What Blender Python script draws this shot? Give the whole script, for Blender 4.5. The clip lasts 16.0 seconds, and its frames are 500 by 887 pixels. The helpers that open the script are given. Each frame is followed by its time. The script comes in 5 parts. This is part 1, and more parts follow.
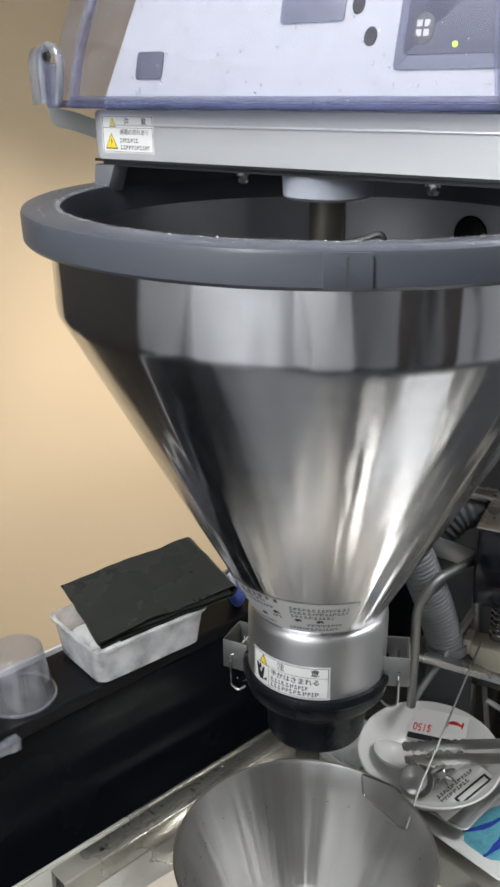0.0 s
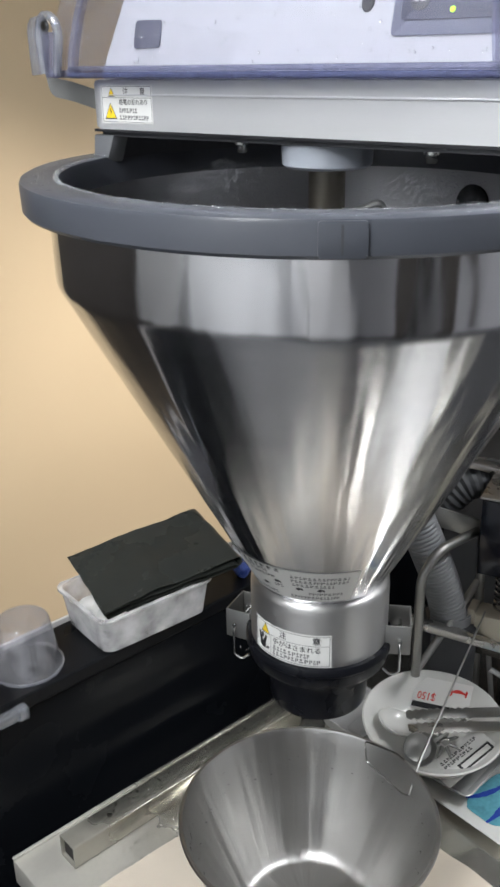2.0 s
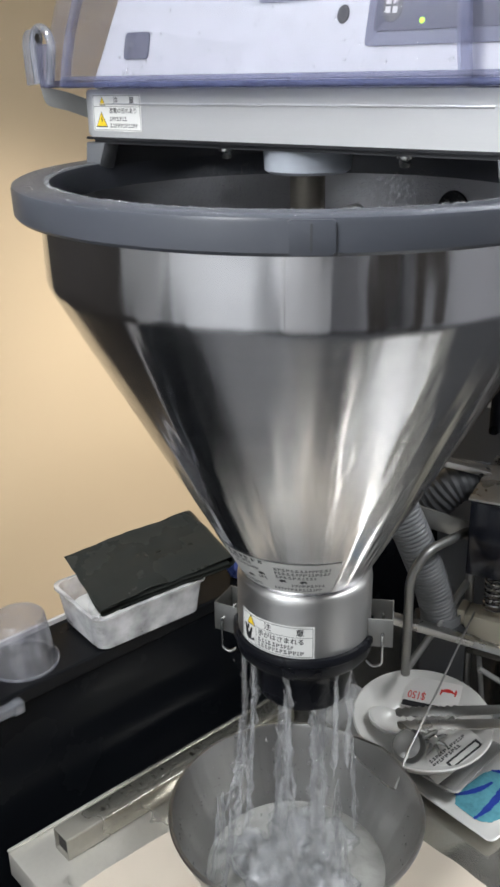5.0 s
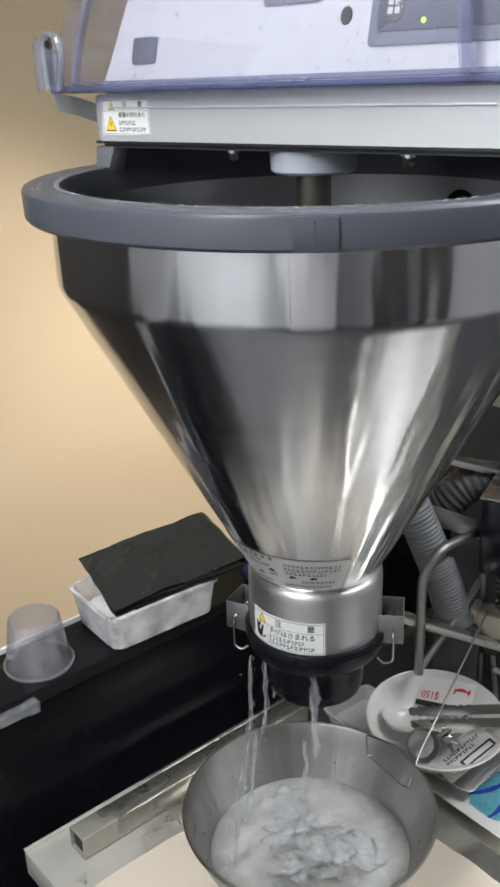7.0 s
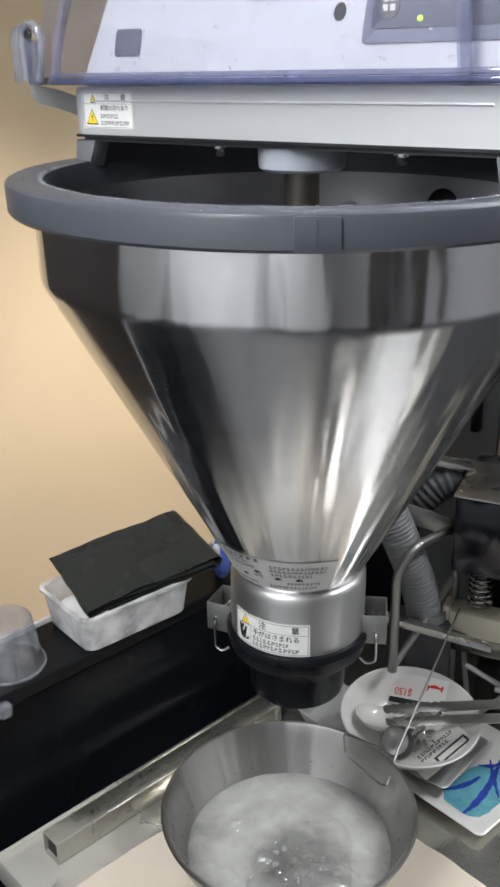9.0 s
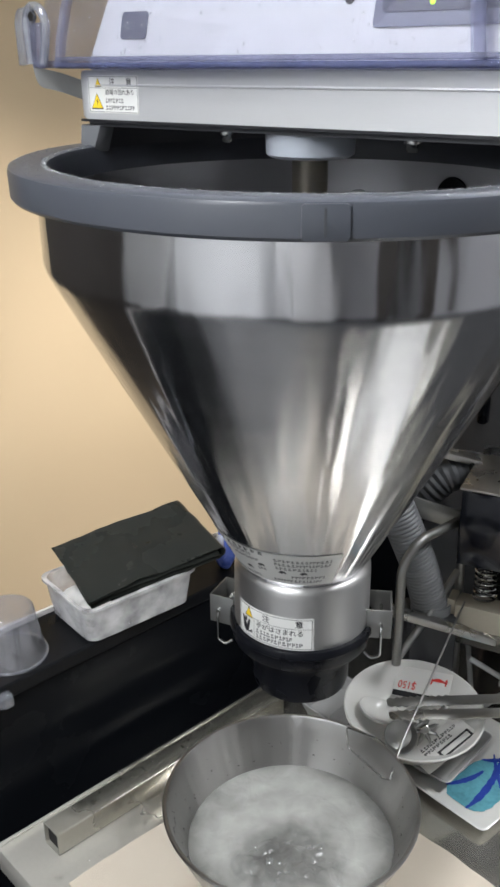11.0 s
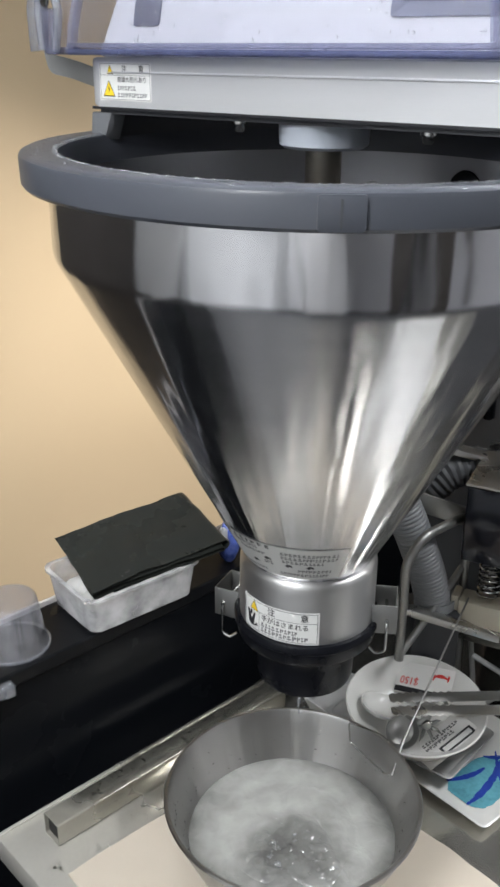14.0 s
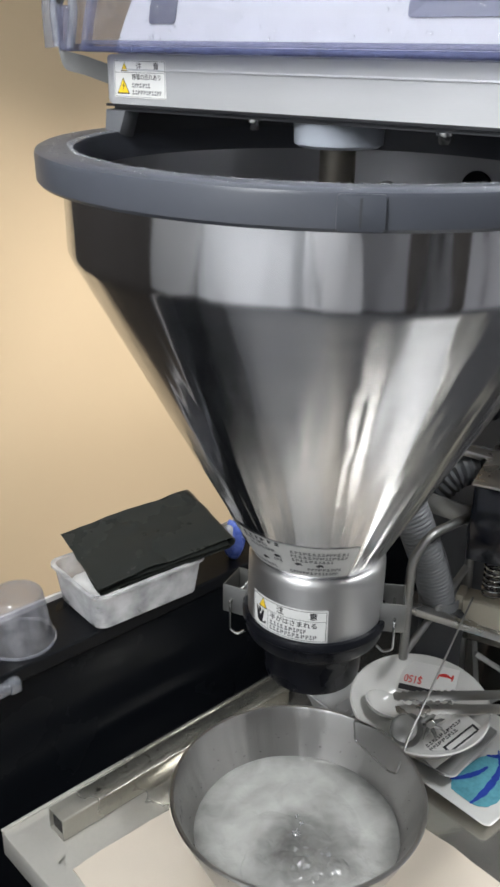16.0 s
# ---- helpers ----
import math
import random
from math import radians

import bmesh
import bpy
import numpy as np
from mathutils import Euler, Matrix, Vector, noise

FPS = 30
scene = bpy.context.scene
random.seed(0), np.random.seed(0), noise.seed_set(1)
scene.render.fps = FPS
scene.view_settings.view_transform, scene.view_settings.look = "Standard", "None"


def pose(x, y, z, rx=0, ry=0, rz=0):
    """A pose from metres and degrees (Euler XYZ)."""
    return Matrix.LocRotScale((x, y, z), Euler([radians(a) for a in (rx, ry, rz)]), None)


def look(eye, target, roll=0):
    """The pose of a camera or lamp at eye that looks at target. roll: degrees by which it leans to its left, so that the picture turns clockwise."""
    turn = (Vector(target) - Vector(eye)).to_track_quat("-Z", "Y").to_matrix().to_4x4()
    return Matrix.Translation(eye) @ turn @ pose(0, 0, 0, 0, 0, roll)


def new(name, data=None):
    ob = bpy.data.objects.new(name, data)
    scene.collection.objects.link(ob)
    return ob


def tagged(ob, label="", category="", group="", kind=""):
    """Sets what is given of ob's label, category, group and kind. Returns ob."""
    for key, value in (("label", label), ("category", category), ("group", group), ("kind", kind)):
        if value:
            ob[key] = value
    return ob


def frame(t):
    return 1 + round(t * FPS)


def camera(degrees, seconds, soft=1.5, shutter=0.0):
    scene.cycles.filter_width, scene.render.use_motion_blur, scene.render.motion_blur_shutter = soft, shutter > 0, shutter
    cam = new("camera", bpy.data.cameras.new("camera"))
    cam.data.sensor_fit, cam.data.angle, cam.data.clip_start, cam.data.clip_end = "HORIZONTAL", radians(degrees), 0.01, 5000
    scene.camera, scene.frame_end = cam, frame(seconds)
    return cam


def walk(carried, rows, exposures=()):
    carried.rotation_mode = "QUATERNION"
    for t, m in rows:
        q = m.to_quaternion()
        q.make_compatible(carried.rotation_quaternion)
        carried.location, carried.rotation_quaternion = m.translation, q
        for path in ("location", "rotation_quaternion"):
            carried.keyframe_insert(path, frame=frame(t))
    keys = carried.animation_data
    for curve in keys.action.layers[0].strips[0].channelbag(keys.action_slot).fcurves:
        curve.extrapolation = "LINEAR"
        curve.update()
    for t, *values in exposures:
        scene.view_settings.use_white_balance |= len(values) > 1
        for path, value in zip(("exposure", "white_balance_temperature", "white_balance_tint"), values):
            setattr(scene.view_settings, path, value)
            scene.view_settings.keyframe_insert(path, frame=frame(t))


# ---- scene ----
cam = camera(29.94, 16.0, soft=2.8)
# seconds, eye x y z, yaw, pitch, lean to the right
PATH = [
    (0.0, -0.0665, -0.8026, 1.7613, 0.000, -21.587, 0.385),
    (0.5, -0.0671, -0.8018, 1.7576, 0.213, -22.025, 0.382),
    (1.0, -0.0633, -0.8049, 1.7587, 0.363, -22.519, 0.413),
    (1.5, -0.0636, -0.8062, 1.7582, 0.519, -22.973, 0.539),
    (2.0, -0.0581, -0.8076, 1.7596, 0.696, -23.157, 0.902),
    (2.5, -0.0546, -0.8085, 1.7612, 0.201, -22.387, 0.811),
    (3.0, -0.0572, -0.8123, 1.7597, -0.091, -22.121, 0.559),
    (3.5, -0.0572, -0.8112, 1.7550, -0.024, -22.397, 0.559),
    (6.0, -0.0248, -0.8549, 1.7556, 1.955, -22.143, 1.368),
    (6.5, -0.0261, -0.8527, 1.7544, 2.121, -21.857, 1.534),
    (7.0, -0.0298, -0.8509, 1.7509, 2.268, -21.888, 1.822),
    (7.5, -0.0384, -0.8381, 1.7564, 0.735, -22.009, 1.592),
    (8.0, -0.0433, -0.8324, 1.7555, -0.940, -22.100, 1.261),
    (8.5, -0.0480, -0.8340, 1.7541, -0.953, -22.179, 1.184),
    (9.0, -0.0599, -0.8383, 1.7537, -0.818, -22.368, 0.694),
    (11.5, -0.0602, -0.8252, 1.7508, -0.422, -23.098, 0.222),
    (12.0, -0.0660, -0.8269, 1.7514, -0.442, -23.115, -0.162),
    (12.5, -0.0674, -0.8238, 1.7509, -0.378, -23.157, -0.290),
    (13.0, -0.0698, -0.8229, 1.7495, -0.467, -23.328, -0.358),
    (13.5, -0.0683, -0.8232, 1.7502, -0.445, -23.466, -0.496),
    (14.0, -0.0668, -0.8214, 1.7486, -0.462, -23.467, -0.459),
    (14.5, -0.0719, -0.8185, 1.7462, -0.457, -23.543, -0.587),
    (15.0, -0.0792, -0.8195, 1.7456, -0.482, -23.539, -0.921),
    (15.5, -0.0847, -0.8293, 1.7506, -0.507, -23.586, -1.118),
    (16.0, -0.0780, -0.8234, 1.7494, -0.544, -23.601, -0.997),
]
walk(cam, [(t, pose(x, y, z, 90 + pitch, 0, yaw) @ pose(0, 0, 0, 0, 0, -lean)) for t, x, y, z, yaw, pitch, lean in PATH])

# ---- world and lamps ----
LIFT = 1.673          # height of the washer's reference ring above the floor
TABLE = 0.80
WALL_TURN = 42.5      # the counter wall runs this way
HEAD_TURN = -38.0     # the washer's front runs this way

world = bpy.data.worlds.new("room_air")
scene.world = world
world.use_nodes = True
world.node_tree.nodes["Background"].inputs[0].default_value = (0.75, 0.85, 1.0, 1)
world.node_tree.nodes["Background"].inputs[1].default_value = 0.03
scene.view_settings.exposure = 0.06


def area_lamp(name, m, sx, sy, power, colour=(0.92, 0.96, 1.0)):
    d = bpy.data.lights.new(name, "AREA")
    d.shape, d.size, d.size_y, d.energy, d.color = "RECTANGLE", sx, sy, power, colour
    ob = new(name, d)
    ob.matrix_world = m
    return ob


CEIL = 2.55
# three fluorescent troffers in the ceiling
TROFFERS = [(-0.60, -0.72, 42.5), (1.25, 0.05, 42.5), (-0.95, -1.65, 42.5)]
for lx, ly, turn in TROFFERS:
    area_lamp("troffer_light", pose(lx, ly, CEIL - 0.035, 0, 0, turn), 1.15, 0.22, 23)
# unseen spots added beyond the half wall to brighten the beige wall
WALL_FILL_SPOTS = [(-0.209, 0.894), (0.159, 1.232), (0.528, 1.570)]
for lx, ly in WALL_FILL_SPOTS:
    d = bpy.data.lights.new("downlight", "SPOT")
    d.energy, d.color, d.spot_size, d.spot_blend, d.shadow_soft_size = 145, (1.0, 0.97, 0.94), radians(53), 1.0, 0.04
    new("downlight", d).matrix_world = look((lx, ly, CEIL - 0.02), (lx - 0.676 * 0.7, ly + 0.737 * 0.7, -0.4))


# ---- materials ----
def material(name, colour, rough=0.5, metal=0.0, var=0.12, scale=12.0, bump=0.0, bscale=200.0, rvar=0.08, stretch=(1, 1, 1), depth=0.001, **more):
    m = bpy.data.materials.new(name)
    m.use_nodes = True
    nt = m.node_tree
    b = nt.nodes["Principled BSDF"]
    co = nt.nodes.new("ShaderNodeTexCoord")
    mp = nt.nodes.new("ShaderNodeMapping")
    mp.inputs["Scale"].default_value = stretch
    nt.links.new(co.outputs["Object"], mp.inputs["Vector"])
    n1 = nt.nodes.new("ShaderNodeTexNoise")
    n1.inputs["Scale"].default_value, n1.inputs["Detail"].default_value = scale, 6
    n2 = nt.nodes.new("ShaderNodeTexNoise")
    n2.inputs["Scale"].default_value, n2.inputs["Detail"].default_value = bscale, 3
    for n in (n1, n2):
        nt.links.new(mp.outputs[0], n.inputs["Vector"])
    mix = nt.nodes.new("ShaderNodeMix")
    mix.data_type = "RGBA"
    c = Vector(colour)
    mix.inputs[6].default_value = (*(c * (1 - var)), 1)
    mix.inputs[7].default_value = (*[min(1, a) for a in c * (1 + var)], 1)
    add = nt.nodes.new("ShaderNodeMath")
    add.operation = "MULTIPLY_ADD"
    add.inputs[1].default_value, add.inputs[2].default_value = 0.35, 0.0
    nt.links.new(n2.outputs["Fac"], add.inputs[0])
    add2 = nt.nodes.new("ShaderNodeMath")
    add2.operation = "MULTIPLY_ADD"
    add2.inputs[1].default_value = 0.65
    nt.links.new(n1.outputs["Fac"], add2.inputs[0])
    nt.links.new(add.outputs[0], add2.inputs[2])
    nt.links.new(add2.outputs[0], mix.inputs[0])
    nt.links.new(mix.outputs[2], b.inputs["Base Color"])
    rr = nt.nodes.new("ShaderNodeMapRange")
    rr.inputs["From Min"].default_value, rr.inputs["From Max"].default_value = 0.3, 0.7
    rr.inputs["To Min"].default_value, rr.inputs["To Max"].default_value = max(0.02, rough - rvar), min(1, rough + rvar)
    nt.links.new(n1.outputs["Fac"], rr.inputs["Value"])
    nt.links.new(rr.outputs[0], b.inputs["Roughness"])
    b.inputs["Metallic"].default_value = metal
    if bump:
        bp = nt.nodes.new("ShaderNodeBump")
        bp.inputs["Strength"].default_value, bp.inputs["Distance"].default_value = bump, depth
        nt.links.new(n2.outputs["Fac"], bp.inputs["Height"])
        nt.links.new(bp.outputs[0], b.inputs["Normal"])
    for key, value in more.items():
        b.inputs[key.replace("_", " ")].default_value = value
    return m


def brushed(name, colour, rough, aniso, stretch, bump=0.05, axis="Z", waves=0.0, grain=0.0):
    """Turned or brushed stainless steel: fine streaks, hairline relief and a drawn-out shine.
    waves: depth of the slow unevenness of rolled sheet round the axis; grain: of the fine one."""
    m = material(name, colour, rough, 1.0, 0.025, 6, bump, 40, 0.02, stretch)
    nt = m.node_tree
    b = nt.nodes["Principled BSDF"]
    b.inputs["Anisotropic"].default_value = aniso
    b.inputs["Anisotropic Rotation"].default_value = 0.25
    if aniso:
        tg = nt.nodes.new("ShaderNodeTangent")
        tg.direction_type, tg.axis = "RADIAL", axis
        nt.links.new(tg.outputs[0], b.inputs["Tangent"])
    if waves:
        co = nt.nodes.new("ShaderNodeTexCoord")
        flat = nt.nodes.new("ShaderNodeVectorMath")
        flat.operation = "MULTIPLY"
        flat.inputs[1].default_value = (1, 1, 0)
        unit = nt.nodes.new("ShaderNodeVectorMath")
        unit.operation = "NORMALIZE"
        up = nt.nodes.new("ShaderNodeVectorMath")
        up.operation = "MULTIPLY"
        up.inputs[1].default_value = (0, 0, 0.9)
        both = nt.nodes.new("ShaderNodeVectorMath")
        nt.links.new(co.outputs["Object"], flat.inputs[0])
        nt.links.new(flat.outputs[0], unit.inputs[0])
        nt.links.new(co.outputs["Object"], up.inputs[0])
        nt.links.new(unit.outputs[0], both.inputs[0])
        nt.links.new(up.outputs[0], both.inputs[1])
        fine = nt.nodes.new("ShaderNodeVectorMath")
        fine.operation = "MULTIPLY"
        fine.inputs[1].default_value = (1, 1, 0.04)
        nt.links.new(both.outputs[0], fine.inputs[0])
        last = None
        for scale, deep, detail, where in [w for w in ((5.5, waves, 1.5, both), (170.0, grain, 2.0, fine)) if w[1]]:
            no = nt.nodes.new("ShaderNodeTexNoise")
            no.inputs["Scale"].default_value, no.inputs["Detail"].default_value = scale, detail
            nt.links.new(where.outputs[0], no.inputs["Vector"])
            bp = nt.nodes.new("ShaderNodeBump")
            bp.inputs["Strength"].default_value, bp.inputs["Distance"].default_value = 1.0, deep
            nt.links.new(no.outputs["Fac"], bp.inputs["Height"])
            if last:
                nt.links.new(last.outputs[0], bp.inputs["Normal"])
            last = bp
        nt.links.new(last.outputs[0], b.inputs["Normal"])
    return m


def wet_steel(name, colour, dry_to, wet_from):
    """Stainless sheet: dry, dull and stained on one side along x, wet and mirror-like on the other, with ragged water between."""
    m = material(name, colour, 0.3, 0.5, 0.14, 14, 0.05, 160, 0.1)
    nt = m.node_tree
    b = nt.nodes["Principled BSDF"]
    co = nt.nodes.new("ShaderNodeTexCoord")
    sep = nt.nodes.new("ShaderNodeSeparateXYZ")
    no = nt.nodes.new("ShaderNodeTexNoise")
    no.inputs["Scale"].default_value, no.inputs["Detail"].default_value = 13, 4
    wob = nt.nodes.new("ShaderNodeMath")
    wob.operation = "MULTIPLY_ADD"
    wob.inputs[1].default_value = 0.14
    off = nt.nodes.new("ShaderNodeMath")
    off.inputs[1].default_value = -0.07
    nt.links.new(co.outputs["Object"], no.inputs["Vector"])
    nt.links.new(co.outputs["Object"], sep.inputs[0])
    nt.links.new(no.outputs["Fac"], wob.inputs[0])
    nt.links.new(sep.outputs[0], wob.inputs[2])
    nt.links.new(wob.outputs[0], off.inputs[0])
    for key, dry, wet in (("Roughness", 0.42, 0.20), ("Metallic", 0.40, 0.88)):
        mr = nt.nodes.new("ShaderNodeMapRange")
        for socket, value in (("From Min", dry_to), ("From Max", wet_from), ("To Min", dry), ("To Max", wet)):
            mr.inputs[socket].default_value = value
        nt.links.new(off.outputs[0], mr.inputs["Value"])
        nt.links.new(mr.outputs[0], b.inputs[key])
    return m


M_STEEL_NECK = brushed("neck_steel", (0.54, 0.535, 0.53), 0.44, 0.5, (1, 1, 14), 0.0)
M_STEEL_HOPPER = brushed("turned_steel", (0.69, 0.69, 0.71), 0.175, 0.96, (1, 1, 14), 0.0, waves=0.0030)
# darker copy of the hopper steel: the shade inside is in its colour
M_STEEL_SHADED = brushed("shaded_inner_steel", (0.38, 0.38, 0.395), 0.38, 0.0, (1, 1, 14), 0.0)
M_STEEL_BOWL = brushed("bowl_steel", (0.40, 0.395, 0.385), 0.34, 0.3, (1, 1, 8), 0.0, waves=0.0022, grain=0.00012)
M_STEEL = material("stainless_sheet", (0.58, 0.57, 0.55), 0.30, 1.0, 0.08, 20, 0.05, 300)
M_STEEL_TABLE = wet_steel("table_steel", (0.57, 0.55, 0.50), -0.60, -0.52)
M_STEEL_BAR = wet_steel("bar_steel", (0.37, 0.355, 0.31), -0.185, -0.135)
M_STEEL_DULL = material("dull_steel", (0.34, 0.34, 0.33), 0.45, 1.0, 0.12, 15, 0.05, 200)
M_CHROME = material("chrome_wire", (0.50, 0.50, 0.49), 0.18, 1.0, 0.05, 30)
M_RIM = material("grey_plastic", (0.062, 0.067, 0.081), 0.30, 0, 0.06, 20, 0.03, 400, 0.015)
M_POST = material("grey_painted_plastic", (0.13, 0.135, 0.145), 0.45, 0, 0.06, 20, 0.03, 400)
M_HEAD = material("satin_steel_head", (0.66, 0.665, 0.68), 0.38, 0.5, 0.06, 10, 0.04, 120, 0.06, (1, 1, 9))
M_PANEL = material("white_panel", (0.61, 0.62, 0.655), 0.40, 0, 0.03, 8, 0.02, 300)
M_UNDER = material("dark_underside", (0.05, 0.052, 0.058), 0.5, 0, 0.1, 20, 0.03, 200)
M_BLACK = material("black_rubber", (0.006, 0.0065, 0.009), 0.30, 0, 0.2, 25, 0.06, 300, Specular_IOR_Level=0.16)
M_BLACKWALL = material("black_laminate", (0.005, 0.0058, 0.0075), 0.26, 0, 0.25, 6, 0.05, 250, 0.10, Specular_IOR_Level=0.07)
M_LEDGE = material("black_ledge", (0.006, 0.0065, 0.008), 0.38, 0, 0.3, 14, 0.06, 200, 0.12, Specular_IOR_Level=0.2)
M_BEIGE = material("beige_wall_paint", (0.665, 0.515, 0.33), 0.6, 0, 0.03, 3, 0.08, 220)
M_TRIMWHITE = material("white_trim", (0.75, 0.72, 0.70), 0.45, 0, 0.04, 20)
M_CEIL = material("ceiling_board", (0.72, 0.72, 0.70), 0.8, 0, 0.04, 4, 0.1, 150)
M_FLOOR = material("grey_floor_sheet", (0.055, 0.056, 0.06), 0.45, 0, 0.15, 5, 0.1, 120)
M_WALLWHITE = material("white_wall_panel", (0.74, 0.75, 0.76), 0.5, 0, 0.05, 4, 0.06, 150)
M_DARKWOOD = material("dark_brown_wood", (0.05, 0.043, 0.038), 0.5, 0, 0.2, 6, 0.06, 150, stretch=(1, 1, 8))
M_WALLDARK = material("dark_grey_wall", (0.12, 0.122, 0.13), 0.5, 0, 0.1, 4, 0.06, 150)
M_WALLGREY = material("grey_wall_panel", (0.60, 0.60, 0.63), 0.5, 0, 0.06, 4, 0.06, 150)
M_CLOTH = material("cream_towel", (0.68, 0.60, 0.50), 0.95, 0, 0.08, 18, 0.9, 900)
M_NORI = material("nori_wrap", (0.026, 0.0295, 0.028), 0.27, 0, 0.25, 14, 0.20, 60, 0.02)
M_NORI_EDGE = material("nori_sheets", (0.010, 0.012, 0.010), 0.6, 0, 0.3, 40, 0.4, 300)
M_CERAMIC = material("white_glaze", (0.66, 0.655, 0.63), 0.16, 0, 0.03, 12, 0.01, 100)
M_CERAMIC_GREY = material("grey_white_glaze", (0.38, 0.38, 0.375), 0.2, 0, 0.04, 12, 0.01, 100)
M_BLUE = material("cobalt_paint", (0.02, 0.05, 0.30), 0.2, 0, 0.4, 40)
M_TEAL = material("teal_paint", (0.10, 0.31, 0.38), 0.2, 0, 0.75, 22)
M_STICKER = material("white_sticker", (0.72, 0.72, 0.70), 0.38, 0, 0.03, 30)
M_STICKER_SILVER = material("silver_sticker", (0.60, 0.60, 0.585), 0.4, 0.25, 0.05, 30)
M_INK = material("black_ink", (0.015, 0.015, 0.018), 0.5, 0, 0.1, 30)
M_INK_GREY = material("grey_ink", (0.12, 0.12, 0.125), 0.5, 0, 0.1, 30)
M_YELLOW = material("yellow_ink", (0.85, 0.60, 0.03), 0.45, 0, 0.05, 30)
M_RED = material("red_ink", (0.65, 0.035, 0.03), 0.45, 0, 0.1, 30)
M_PAPER = material("white_card", (0.72, 0.71, 0.69), 0.6, 0, 0.04, 30)
M_NYLON = material("white_nylon", (0.37, 0.40, 0.45), 0.40, 0, 0.04, 25)
M_SHAFT = material("polished_shaft", (0.72, 0.66, 0.54), 0.20, 1.0, 0.03, 20, rvar=0.01)
M_HOSE = material("grey_hose", (0.19, 0.195, 0.205), 0.5, 0, 0.1, 30, 0.05, 200)
M_HOSE_DARK = material("dark_grey_hose", (0.085, 0.088, 0.095), 0.55, 0, 0.15, 30, 0.05, 200)
M_GLASSBLACK = material("dark_glass_front", (0.008, 0.010, 0.018), 0.12, 0, 0.3, 6)
M_IVORY = material("ivory_painted_steel", (0.50, 0.46, 0.37), 0.45, 0, 0.08, 12, 0.05, 150)
M_KEYPAD = material("slate_keypad", (0.10, 0.105, 0.15), 0.42, 0, 0.12, 14, 0.02, 200)
M_WINDOW = material("blue_grey_window", (0.21, 0.22, 0.29), 0.3, 0, 0.18, 40, 0.1, 300)
M_BAG = material("blue_plastic_bag", (0.10, 0.16, 0.55), 0.3, 0, 0.4, 50, 0.4, 80)
M_ENAMEL = material("white_enamel", (0.80, 0.80, 0.81), 0.35, 0, 0.03, 6)
M_BROWN = material("pinkish_board", (0.42, 0.31, 0.27), 0.6, 0, 0.1, 8)


def clear(name, colour, rough, ior, milk=0.0, milk_colour=(0.8, 0.8, 0.8), bump=0.0, bscale=40.0, alpha=1.0):
    """Clear stuff; milk adds a cloudy scattering body, alpha below 1 lets part of the view straight through."""
    m = bpy.data.materials.new(name)
    m.use_nodes = True
    nt = m.node_tree
    nt.nodes.clear()
    out = nt.nodes.new("ShaderNodeOutputMaterial")
    g = nt.nodes.new("ShaderNodeBsdfGlass")
    g.inputs["Color"].default_value, g.inputs["Roughness"].default_value, g.inputs["IOR"].default_value = (*colour, 1), rough, ior
    last = g.outputs[0]
    co = nt.nodes.new("ShaderNodeTexCoord")
    no = nt.nodes.new("ShaderNodeTexNoise")
    no.inputs["Scale"].default_value, no.inputs["Detail"].default_value = bscale, 5
    nt.links.new(co.outputs["Object"], no.inputs["Vector"])
    if milk:
        d = nt.nodes.new("ShaderNodeBsdfPrincipled")
        d.inputs["Base Color"].default_value, d.inputs["Roughness"].default_value = (*milk_colour, 1), 0.18
        mr = nt.nodes.new("ShaderNodeMapRange")
        mr.inputs["From Min"].default_value, mr.inputs["From Max"].default_value = 0.3, 0.7
        mr.inputs["To Min"].default_value, mr.inputs["To Max"].default_value = max(0, milk - 0.25), min(1, milk + 0.25)
        nt.links.new(no.outputs["Fac"], mr.inputs["Value"])
        mx = nt.nodes.new("ShaderNodeMixShader")
        nt.links.new(mr.outputs[0], mx.inputs[0])
        nt.links.new(last, mx.inputs[1])
        nt.links.new(d.outputs[0], mx.inputs[2])
        last = mx.outputs[0]
    if alpha < 1:
        tr = nt.nodes.new("ShaderNodeBsdfTransparent")
        tr.inputs[0].default_value = (*colour, 1)
        mx = nt.nodes.new("ShaderNodeMixShader")
        mx.inputs[0].default_value = alpha
        nt.links.new(tr.outputs[0], mx.inputs[1])
        nt.links.new(last, mx.inputs[2])
        last = mx.outputs[0]
    if bump:
        bp = nt.nodes.new("ShaderNodeBump")
        bp.inputs["Strength"].default_value, bp.inputs["Distance"].default_value = bump, 0.004
        nt.links.new(no.outputs["Fac"], bp.inputs["Height"])
        for n in nt.nodes:
            if n.bl_idname in ("ShaderNodeBsdfGlass", "ShaderNodeBsdfPrincipled"):
                nt.links.new(bp.outputs[0], n.inputs["Normal"])
    nt.links.new(last, out.inputs[0])
    return m


